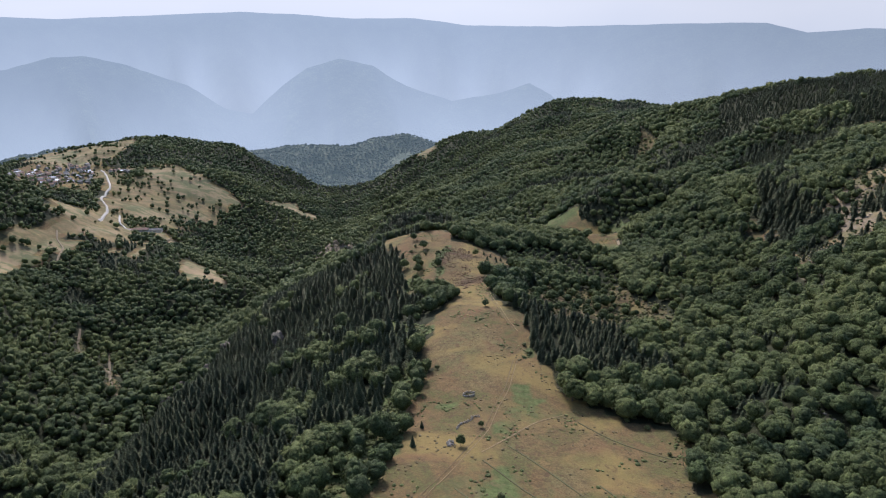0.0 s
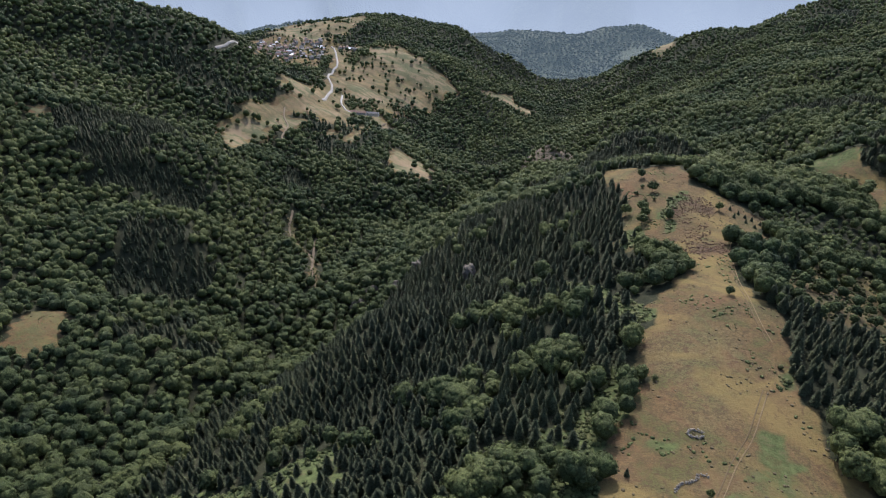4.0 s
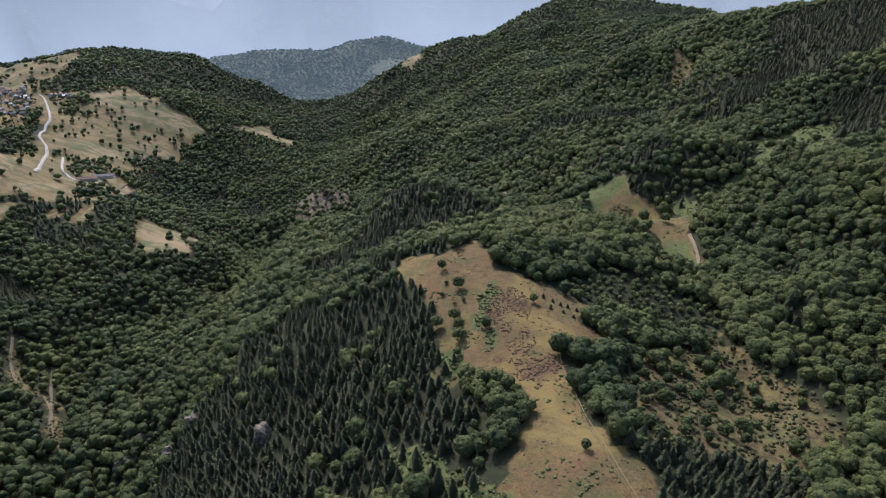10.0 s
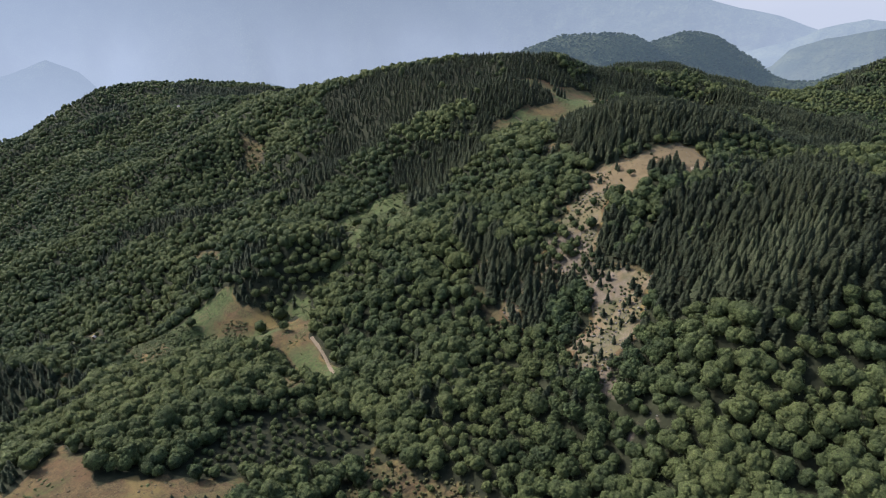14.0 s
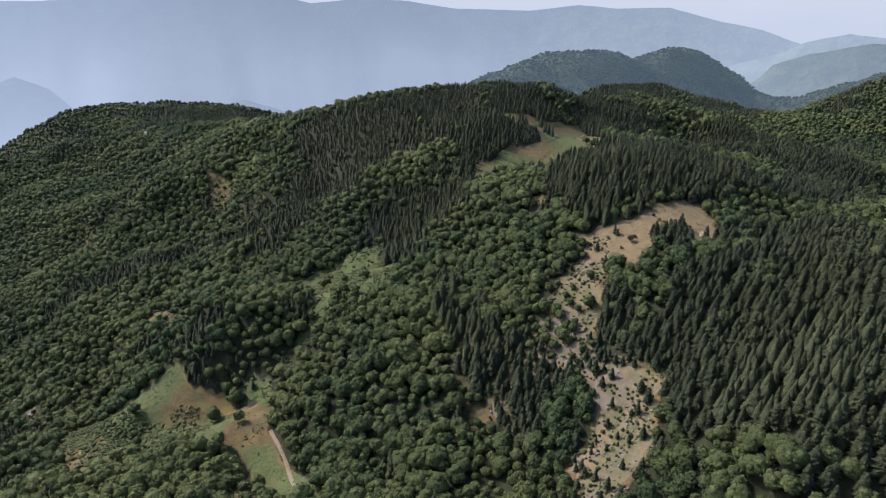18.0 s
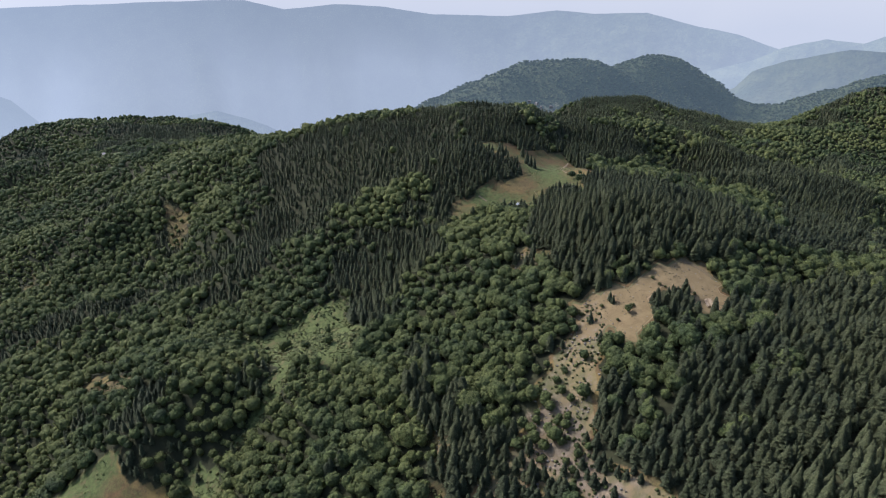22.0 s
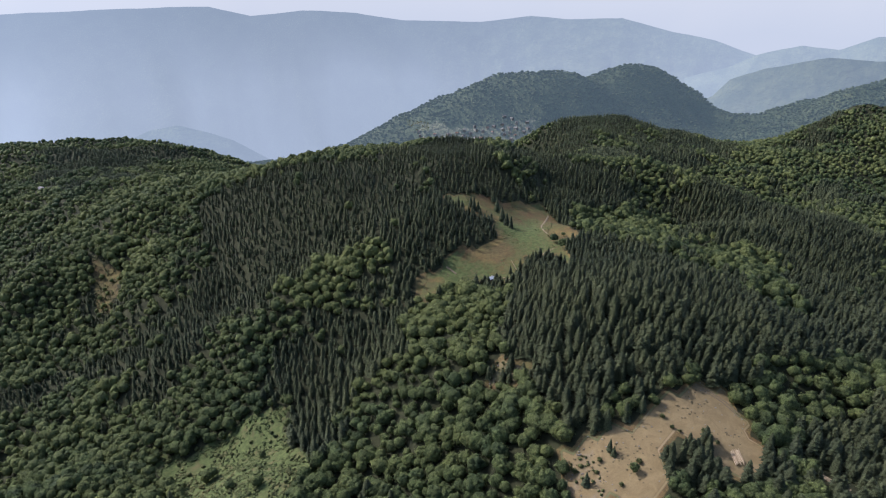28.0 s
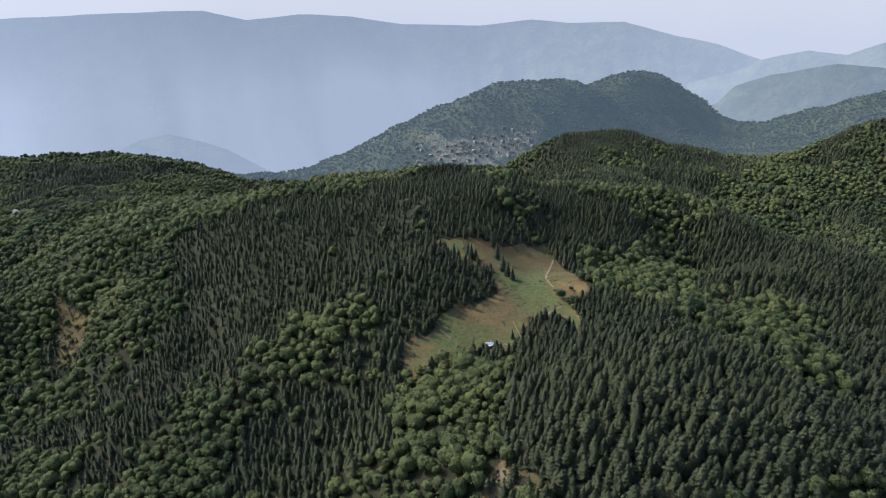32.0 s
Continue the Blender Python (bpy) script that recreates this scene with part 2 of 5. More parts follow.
STREAM_WEST = [(-225, 355, 205), (-242, 430, 172), (-262, 490, 150), (-300, 530, 140), (-335, 590, 128), (-343, 686, 116), (-305, 780, 95), (-285, 880, 74), (-268, 980, 55), (-262, 1080, 38), (-245, 1250, 5), (-240, 1400, -15), (-280, 1600, -40), (-330, 1850, -66), (-360, 2150, -90), (-380, 2500, -115)]
WEST_SPURS = [(-700, 300, 350), (-435, 409, 230), (-374, 333, 240), (-380, 381, 225), (-400, 415, 222), (-325, 412, 200), (-396, 472, 234), (-439, 436, 242), (-488, 536, 236), (-466, 613, 228), (-243, 496, 165), (-308, 373, 213), (-324, 320, 226), (-269, 326, 219), (-301, 456, 172), (-252, 565, 168)]
WEST_GULLIES = [(-640, 560, 268), (-516, 601, 256), (-536, 484, 236), (-470, 539, 228), (-366, 528, 172), (-431, 615, 181), (-430, 671, 142), (-344, 578, 146), (-600, 740, 212), (-490, 790, 142), (-409, 806, 128), (-337, 838, 102)]
WEST_MOUNTAIN = [(-860, 972, 319), (-933, 894, 337), (-782, 1041, 272), (-836, 775, 280), (-674, 873, 214), (-1032, 993, 312), (-998, 1089, 288), (-895, 1131, 262), (-1100, 700, 372), (-950, 500, 375), (-1300, 1000, 262), (-1200, 1300, 165)]
VILLAGE_HILL = [(-573, 960, 155), (-439, 1028, 112), (-334, 962, 95), (-670, 1238, 126), (-848, 1594, 126), (-990, 1919, 140), (-1200, 1850, 108), (-600, 1650, 98), (-950, 1600, 126), (-1404, 2068, 42), (-943, 2060, 122), (-1380, 1850, 60)]
NORTH_HILL = [(-915, 2286, 45), (-690, 2200, 58), (-525, 2714, -42), (-417, 2867, -50), (-694, 2813, -55), (-153, 2800, 5), (100, 2900, 0)]
STREAM_EAST = [(95, 130, 350), (130, 280, 322), (150, 400, 306), (168, 500, 290), (175, 600, 266), (184, 706, 254), (120, 820, 226), (60, 880, 198), (-10, 960, 158), (-70, 1060, 112), (-115, 1180, 66), (-170, 1310, 14)]
MID_RIDGE = [(344, 1160, 256), (238, 1205, 212), (150, 1230, 196), (116, 1318, 160), (179, 1290, 175), (11, 1363, 134), (-60, 1400, 100), (101, 1152, 188), (193, 927, 247), (-30, 1530, 86), (-64, 1770, 12), (169, 1428, 160), (80, 1460, 122)]
BOWL = [(60, 440, 316), (85, 411, 312), (62, 524, 306), (117, 446, 300), (135, 571, 290), (167, 760, 273), (124, 787, 248), (78, 892, 206), (-20, 850, 205)]
MID_SLOPE = [(305, 651, 333), (250, 596, 324), (205, 611, 288), (214, 491, 312), (184, 486, 308), (264, 876, 272), (239, 872, 271), (311, 889, 284), (245, 917, 254), (215, 971, 229), (240, 1018, 235), (339, 994, 268), (331, 951, 280), (338, 872, 298), (344, 1068, 260), (375, 1180, 275), (248, 1380, 178)]
MID_SPUR = [(213, 747, 303), (228, 725, 300), (277, 784, 299), (244, 844, 286), (163, 668, 268), (400, 885, 340), (385, 858, 338), (479, 759, 372), (441, 812, 360), (364, 647, 348), (392, 624, 367), (411, 595, 383), (174, 851, 254)]
MID_GULLY = [(252, 703, 293), (265, 721, 302), (273, 682, 314), (260, 595, 319), (294, 596, 340), (229, 591, 303), (339, 719, 324), (396, 695, 349), (233, 542, 307), (209, 424, 312), (242, 376, 337), (323, 1125, 238), (265, 1135, 226), (235, 1064, 230), (195, 1091, 217), (136, 1001, 224), (115, 967, 220), (70, 949, 178), (-10, 899, 200)]
EAST_SLOPE = [(254, 409, 335), (274, 507, 330), (315, 447, 363), (365, 499, 380), (330, 373, 388), (407, 398, 410), (359, 420, 391), (436, 628, 382), (402, 697, 358), (350, 605, 355), (368, 648, 347), (390, 740, 336), (332, 752, 314), (420, 984, 310), (400, 981, 303), (240, 320, 352)]
MAIN_RIDGE = [(300, 50, 430), (420, 200, 440), (560, 400, 405), (480, 525, 408), (522, 522, 406), (528, 562, 412), (469, 579, 411), (475, 627, 403), (460, 712, 374), (545, 723, 376), (575, 808, 402), (506, 900, 371), (535, 870, 392), (490, 976, 356), (475, 1070, 341), (407, 1058, 308), (419, 1145, 310), (612, 1082, 398), (636, 1111, 388), (560, 1300, 338), (548, 1350, 318), (335, 1270, 284), (357, 1360, 258), (341, 1592, 222), (345, 1823, 196), (480, 1600, 276)]
NORTH_RIDGE = [(385, 2225, 212), (470, 2225, 222), (560, 2210, 220), (660, 2180, 212), (760, 2150, 204), (829, 2123, 196), (900, 2091, 172), (538, 2400, 190), (700, 2370, 178), (850, 2330, 160), (300, 2230, 174), (225, 2235, 132), (560, 2000, 222), (722, 1969, 205), (841, 1910, 180), (440, 2020, 218)]
BALD_SPUR = [(110, 2180, 118), (-34, 2200, 70), (-60, 2340, 25), (-180, 2480, -40)]
EAST_SIDE = [(613, 521, 392), (577, 540, 405), (534, 503, 404), (521, 460, 390), (560, 605, 411), (600, 617, 404), (728, 547, 376), (768, 655, 372), (858, 623, 356), (794, 546, 354), (844, 690, 346), (712, 777, 366), (674, 757, 385), (660, 778, 380), (870, 740, 326), (1018, 605, 334), (1000, 500, 290), (1250, 650, 262), (1200, 750, 262)]
EAST_RIDGE = [(667, 1025, 403), (718, 1017, 407), (679, 962, 414), (722, 861, 408), (738, 977, 409), (800, 975, 400), (902, 832, 382), (880, 960, 384), (1046, 793, 352), (1000, 950, 352), (880, 1065, 372), (1100, 880, 338), (1200, 1050, 312), (1300, 1120, 304), (1280, 1240, 292), (1391, 1206, 312), (1450, 1140, 302), (1487, 1265, 296), (1380, 1310, 280), (1443, 980, 285), (1600, 1200, 262), (1722, 1157, 246), (1700, 1000, 240)]
FAR_VALLEY = [(1010, 1863, 110), (1200, 2000, 60), (850, 1260, 255), (1000, 1500, 110), (1250, 1550, 80), (1150, 1230, 215), (1600, 1420, 110), (1850, 1300, 80), (900, 1750, 130), (1080, 2290, 85), (330, 2620, 20), (600, 2750, -60), (1200, 2750, -150), (1750, 2750, -160), (2350, 2600, -120), (1430, 2300, 35), (2350, 1350, 100), (2620, 1430, 60), (2560, 1230, 150), (0, 2800, -60)]
NORTH_WEST = [(-1150, 2250, 0), (-1350, 2450, -80), (-1000, 2700, -90), (-1650, 2300, -60), (-1650, 1700, 20)]
FAR_HILL = [(1330, 2130, 65), (1500, 1950, 190), (1640, 1900, 236), (1850, 1745, 316), (1930, 1690, 318), (2040, 1650, 298), (2200, 1790, 255), (2500, 1760, 290), (2640, 1640, 235), (2800, 1850, 240), (2900, 1550, 120), (2850, 1200, 210), (1750, 2200, 90), (2100, 2150, 90), (2482, 1910, 220), (2350, 1930, 215)]
FAR_EAST = [(1900, 795, 340), (2230, 930, 215), (2400, 760, 300), (1500, 500, 260), (1600, 100, 400), (1000, 0, 480), (500, -300, 480), (-500, -300, 380)]
LINES = [SPUR, SPUR_WEST, KNOB_RIDGE, STREAM_WEST, WEST_SPURS, WEST_GULLIES, WEST_MOUNTAIN, VILLAGE_HILL, NORTH_HILL, STREAM_EAST, MID_RIDGE, BOWL, MID_SLOPE, MID_SPUR, MID_GULLY, EAST_SLOPE, MAIN_RIDGE, NORTH_RIDGE, BALD_SPUR, EAST_SIDE, EAST_RIDGE, FAR_VALLEY, NORTH_WEST, FAR_HILL, FAR_EAST]
KNOTS = np.array([p for line in LINES for p in line], float)


def plate_kernel(d2):
    """Thin-plate spring between two places a squared distance apart."""
    return 0.5 * d2 * np.log(d2 + 1e-6)


def plate_weights():
    xy, n = KNOTS[:, :2] / 1000, len(KNOTS)
    d2 = ((xy[:, None] - xy[None]) ** 2).sum(2)
    a = np.zeros((n + 3, n + 3))
    a[:n, :n] = plate_kernel(d2) + np.eye(n) * 0.0001
    a[:n, n], a[:n, n + 1:] = 1, xy
    a[n, :n], a[n + 1:, :n] = 1, xy.T
    return np.linalg.solve(a, np.append(KNOTS[:, 2], [0, 0, 0]))


PLATE = plate_weights()


def lattice(ix, iy, seed):
    h = (ix.astype(np.int64) * 374761393 + iy.astype(np.int64) * 668265263 + seed * 144269) & 0x7FFFFFFF
    h = ((h ^ (h >> 13)) * 1274126177) & 0x7FFFFFFF
    return ((h ^ (h >> 16)) & 0xFFFF) / 65535.0


def value_noise(x, y, seed=0):
    """Smooth noise from -1 to 1 with cells of one unit."""
    ix, iy = np.floor(x), np.floor(y)
    fx, fy = x - ix, y - iy
    fx, fy = fx * fx * (3 - 2 * fx), fy * fy * (3 - 2 * fy)
    a, b = lattice(ix, iy, seed), lattice(ix + 1, iy, seed)
    c, d = lattice(ix, iy + 1, seed), lattice(ix + 1, iy + 1, seed)
    return 2 * ((a + (b - a) * fx) * (1 - fy) + (c + (d - c) * fx) * fy) - 1


def fractal(x, y, size, seed=0, octaves=4):
    out, amp = 0.0, 1.0
    for k in range(octaves):
        out = out + amp * value_noise(x * 2 ** k / size + 17.3 * k, y * 2 ** k / size - 9.1 * k, seed + k)
        amp *= 0.5
    return out


def from_crest(x, y):
    """How far a place lies beyond the open crest of the spur and the hut's saddle."""
    on_spur = np.hypot(np.maximum(np.abs(x - 15) - 45, 0), np.maximum(np.abs(y - 300) - 250, 0))
    on_saddle = np.maximum(np.hypot(x - 570, y - 740) - 110, 0)
    on_top = np.maximum(np.hypot(x - 440, y - 520) - 70, 0)
    return np.minimum(on_spur, np.minimum(on_saddle, on_top))


def plate(x, y):
    """The smooth land through the fitted knots of the crest lines and stream beds."""
    out = np.empty(x.shape)
    flat_x, flat_y, flat = x.ravel(), y.ravel(), out.ravel()
    kx, ky, n = KNOTS[:, 0] / 1000, KNOTS[:, 1] / 1000, len(KNOTS)
    for i in range(0, len(flat_x), 20000):
        u, v = flat_x[i:i + 20000] / 1000, flat_y[i:i + 20000] / 1000
        k = plate_kernel((u[:, None] - kx) ** 2 + (v[:, None] - ky) ** 2)
        flat[i:i + 20000] = k @ PLATE[:n] + PLATE[n] + PLATE[n + 1] * u + PLATE[n + 2] * v
    return flat.reshape(x.shape)


def height(x, y):
    """The ground's height at places given as arrays."""
    x, y = np.atleast_1d(np.asarray(x, float)), np.atleast_1d(np.asarray(y, float))
    z = plate(x, y)
    steep = np.hypot(plate(x + 30, y) - z, plate(x, y + 30) - z) / 30
    # beyond the fitted land the ground sinks to -750 m, out of the camera's sight
    away = np.hypot(np.maximum(np.maximum(-1500 - x, x - 2800), 0), np.maximum(np.maximum(-350 - y, y - 2800), 0))
    keep = np.exp(-(away / 350.0) ** 2)
    z = np.clip(z, -320, 620) * keep - 750 * (1 - keep)
    # side gullies and small unevenness, stronger far from the open crest
    far = np.clip((np.hypot(x - 80, y - 350) - 250) / 900, 0, 1)
    # the village's slopes are gentle; elsewhere gullies cut into the steep flanks
    calm = np.clip((np.hypot(x + 800, y - 1450) - 420) / 250, 0.12, 1)
    far = far * np.maximum(calm, 0.25)
    cut = np.clip((steep - 0.08) / 0.3, 0, 1) * np.clip(from_crest(x, y) / 160, 0, 1) * keep * calm
    warp = 60 * fractal(x, y, 300, 23, 2)
    ridge = np.abs(value_noise((x + warp) / 170, (y - warp) / 170, 29)) + 0.45 * np.abs(value_noise((x - warp) / 75, (y + warp) / 75, 37))
    z = z + cut * (17 * ridge - 8)
    z = z - far * 9 * np.abs(fractal(x, y, 150, 13, 2)) + far * 4 + far * 10 * fractal(x, y, 190, 3, 3) + (1.0 + 4.5 * np.clip(from_crest(x, y) / 90, 0, 1)) * fractal(x, y, 60, 9, 3)
    return z


# ---- land cover: outlines in plan ----
MEADOWS = [
    [(-16, 523), (3, 527), (17, 497), (52, 477), (41, 457), (29, 435), (33, 358), (53, 353), (48, 294), (57, 261), (71, 250), (96, 233), (101, 212), (91, 185), (80, 60), (40, -80), (-40, -80), (-25, 100), (-27, 177), (-20, 209), (-10, 272), (-8, 294), (-13, 340), (10, 366), (10, 426), (-18, 436)],
    [(-23, 539), (2, 553), (7, 518), (33, 503), (69, 493), (72, 478), (47, 466), (29, 433), (28, 397), (32, 365), (2, 362), (7, 386), (-3, 420), (-24, 418), (-39, 432), (-33, 475), (-32, 506)],
    [(-56, 563), (-25, 543), (-7, 567), (3, 553), (3, 518), (14, 495), (40, 489), (63, 447), (49, 428), (-58, 523)],
    [(166, 762), (168, 738), (183, 715), (179, 692), (194, 667), (184, 638), (177, 577), (179, 541), (150, 569), (161, 634), (147, 648), (126, 676), (102, 695), (82, 684), (61, 712), (70, 754), (85, 800), (105, 760), (131, 776), (153, 766)],
    [(470, 764), (512, 778), (551, 779), (596, 769), (627, 799), (606, 833), (612, 863), (648, 845), (673, 821), (725, 811), (691, 758), (657, 714), (623, 711), (602, 683), (587, 701), (611, 713), (592, 728), (565, 722), (541, 731), (520, 748), (488, 752)],
    [(472, 468), (473, 459), (468, 446), (461, 448), (462, 460)],
    [(-414, 325), (-405, 342), (-388, 343), (-378, 327), (-366, 307), (-371, 288), (-395, 290)],
]
MOWN = [(15, 209), (54, 245), (100, 235), (101, 212), (91, 185), (80, 60), (45, 60), (-7, 177)]
GREEN_SWARD = [
    [(15, 195), (25, 202), (24, 178), (24, 160), (17, 162), (10, 173), (14, 185)],
    [(31, 277), (41, 275), (43, 256), (42, 239), (24, 222), (23, 235), (29, 253)],
    [(0, 252), (11, 251), (11, 244), (0, 244)],
    [(40, 306), (50, 315), (48, 300), (41, 298)],
    [(27, 225), (51, 251), (55, 245), (27, 220)],
]
SCRUB = [
    [(148, 481), (148, 442), (157, 405), (148, 367), (67, 420), (74, 458), (112, 444)],
    [(87, 832), (120, 743), (129, 714), (118, 710), (72, 694), (65, 745)],
    [(-50, 666), (-22, 658), (-17, 645), (-35, 614), (-53, 630)],
    [(133, 601), (155, 609), (136, 560), (122, 567)],
    [(123, 317), (130, 315), (119, 255), (114, 253)],
    [(383, 1234), (403, 1180), (378, 1159), (346, 1108), (352, 1160)],
    [(5, 693), (72, 916), (74, 873), (18, 701)],
    [(221, 1418), (231, 1254), (223, 1227), (188, 1242)],
    [(-439, 686), (-429, 692), (-395, 641), (-353, 609), (-314, 551), (-329, 552), (-373, 615), (-401, 619)],
    [(1519, 1949), (1528, 1857), (1492, 1814), (1476, 1882)],
    [(1641, 1638), (1707, 1646), (1733, 1610), (1673, 1584), (1631, 1612)],
    [(1518, 1759), (1597, 1679), (1599, 1637), (1504, 1722)],
    [(147, 488), (151, 457), (156, 421), (156, 390), (143, 369), (115, 386), (100, 417), (81, 438), (120, 465)],
    [(54, 416), (84, 432), (110, 409), (129, 376), (116, 351), (85, 363), (58, 366), (46, 377)],
    [(265, 555), (278, 541), (275, 505), (254, 493), (253, 528)],
    [(188, 897), (215, 834), (189, 809), (170, 895)],
    [(153, 1078), (188, 1045), (183, 1080), (153, 1102)],
]
FERNS = [
    [(189, 698), (205, 682), (194, 664), (187, 660)],
    [(-58, 235), (-47, 248), (-37, 230), (-15, 256), (-14, 245), (-25, 216), (-40, 206), (-56, 213)],
    [(-34, 171), (-22, 179), (-22, 167), (-29, 160)],
    [(76, 745), (112, 734), (118, 710), (74, 699)],
    [(147, 736), (167, 710), (160, 684), (141, 703)],
    [(-53, 392), (-36, 387), (-16, 362), (-9, 343), (-15, 325), (-30, 327), (-44, 355)],
    [(-38, 453), (-23, 449), (-24, 422), (-39, 430)],
    [(-25, 264), (-11, 296), (-11, 261), (-21, 210), (-28, 182), (-34, 182), (-28, 215)],
    [(-3, 496), (2, 500), (-1, 447), (-7, 425), (-8, 447)],
    [(41, 317), (50, 317), (46, 300), (39, 301)],
    [(13, 181), (18, 201), (24, 190), (21, 180)],
    [(281, 812), (310, 806), (333, 788), (353, 783), (368, 766), (352, 731), (337, 692), (309, 669), (289, 671), (287, 695), (283, 719), (264, 716), (276, 753), (277, 794)],
    [(276, 740), (279, 706), (264, 687), (242, 692), (224, 695), (237, 702), (255, 702)],
    [(84, 826), (124, 735), (142, 701), (119, 656), (68, 715)],
    [(116, 749), (162, 719), (175, 690), (140, 701), (101, 737), (88, 807)],
    [(-53, 202), (-46, 232), (-37, 263), (-19, 300), (-11, 288), (-10, 262), (-16, 226), (-24, 201), (-23, 169), (-30, 160), (-39, 157), (-43, 177)],
    [(-220, 229), (-156, 223), (-121, 254), (-95, 214), (-118, 199), (-140, 183), (-185, 200)],
    [(87, 773), (133, 739), (171, 700), (162, 691), (142, 696), (107, 719), (77, 743)],
    [(187, 713), (201, 711), (207, 689), (194, 673), (183, 696)],
]
HEATHS = [
    [(-3, 486), (12, 494), (33, 476), (34, 452), (23, 406), (11, 399), (0, 425), (-1, 452)],
]
BALD = [
    [(486, 525), (491, 509), (471, 492), (458, 488), (453, 497), (445, 515), (429, 518), (414, 507), (395, 500), (391, 508), (396, 523), (381, 530), (388, 543), (406, 557), (415, 554), (429, 552), (436, 537), (448, 532), (462, 535), (477, 531)],
]
BARREN = [
    [(417, 556), (393, 523), (362, 502), (340, 500), (336, 530), (364, 536)],
    [(360, 531), (368, 521), (358, 505), (334, 477), (324, 472), (324, 457), (325, 435), (315, 423), (299, 417), (277, 408), (253, 403), (243, 425), (257, 445), (280, 447), (293, 450), (302, 480), (293, 511), (312, 527), (329, 518), (336, 535), (345, 529)],
    [(296, 580), (304, 562), (286, 542), (281, 559)],
    [(307, 532), (315, 520), (287, 501), (263, 483), (267, 507)],
    [(439, 639), (451, 632), (458, 613), (448, 603), (433, 616), (426, 627)],
]
SCREE = [
    [(251, 422), (254, 401), (238, 384), (232, 403)],
    [(227, 377), (227, 369), (219, 364), (216, 368)],
    [(208, 350), (210, 338), (201, 333), (201, 344)],
    [(325, 525), (343, 511), (302, 434), (290, 453)],
    [(244, 406), (250, 394), (235, 364), (233, 384)],
    [(154, 242), (163, 241), (165, 222), (153, 199), (154, 214)],
    [(-215, 1178), (-158, 1190), (-144, 1084), (-177, 1047), (-228, 1041)],
    [(-245, 1170), (-205, 1178), (-182, 1130), (-175, 1075), (-208, 1037), (-236, 1080)],
]
FIELDS = [
    [(-616, 810), (-541, 718), (-582, 830), (-577, 880), (-569, 943), (-577, 990), (-609, 944), (-612, 897), (-622, 860)],
    [(-551, 973), (-535, 1003), (-515, 973), (-531, 951)],
    [(-509, 978), (-518, 1026), (-502, 1030), (-490, 978), (-486, 946)],
    [(-426, 970), (-437, 1025), (-404, 1012), (-354, 1014), (-333, 952), (-384, 904), (-411, 919)],
    [(-659, 1288), (-666, 1338), (-616, 1414), (-554, 1461), (-553, 1431), (-625, 1292)],
    [(-774, 1638), (-702, 1644), (-602, 1617), (-546, 1618), (-514, 1581), (-501, 1561), (-575, 1527), (-636, 1511), (-669, 1555), (-736, 1572)],
    [(-485, 1669), (-440, 1840), (-406, 1772), (-343, 1785), (-355, 1712), (-411, 1705), (-461, 1681)],
    [(-678, 1052), (-680, 1127), (-662, 1153), (-632, 1094), (-643, 1063), (-661, 1028)],
    [(-611, 1035), (-590, 1102), (-572, 1077), (-580, 1026), (-596, 1015)],
    [(-1049, 1813), (-916, 1669), (-904, 1632), (-989, 1649), (-1065, 1694), (-1157, 1722), (-1180, 1780)],
    [(-586, 1129), (-580, 1252), (-532, 1236), (-505, 1141), (-548, 1127)],
    [(-230, 2540), (-147, 2600), (-30, 2400), (-20, 2150), (-71, 2116), (-160, 2350)],
    [(-690, 588), (-680, 606), (-660, 583), (-679, 578)],
]
PASTURE = [
    [(-849, 1613), (-714, 1688), (-519, 1585), (-529, 1451), (-570, 1245), (-600, 1064), (-585, 773), (-640, 828), (-640, 952), (-640, 1024), (-721, 1317)],
    [(-904, 1632), (-774, 1638), (-621, 1516), (-528, 1539), (-549, 1446), (-580, 1252), (-614, 1159), (-653, 1186), (-749, 1415)],
    [(-617, 1045), (-586, 1129), (-505, 1141), (-496, 1067), (-534, 1036), (-564, 996)],
    [(-1196, 1813), (-949, 1963), (-897, 1901), (-887, 1730), (-900, 1645), (-1059, 1770)],
]
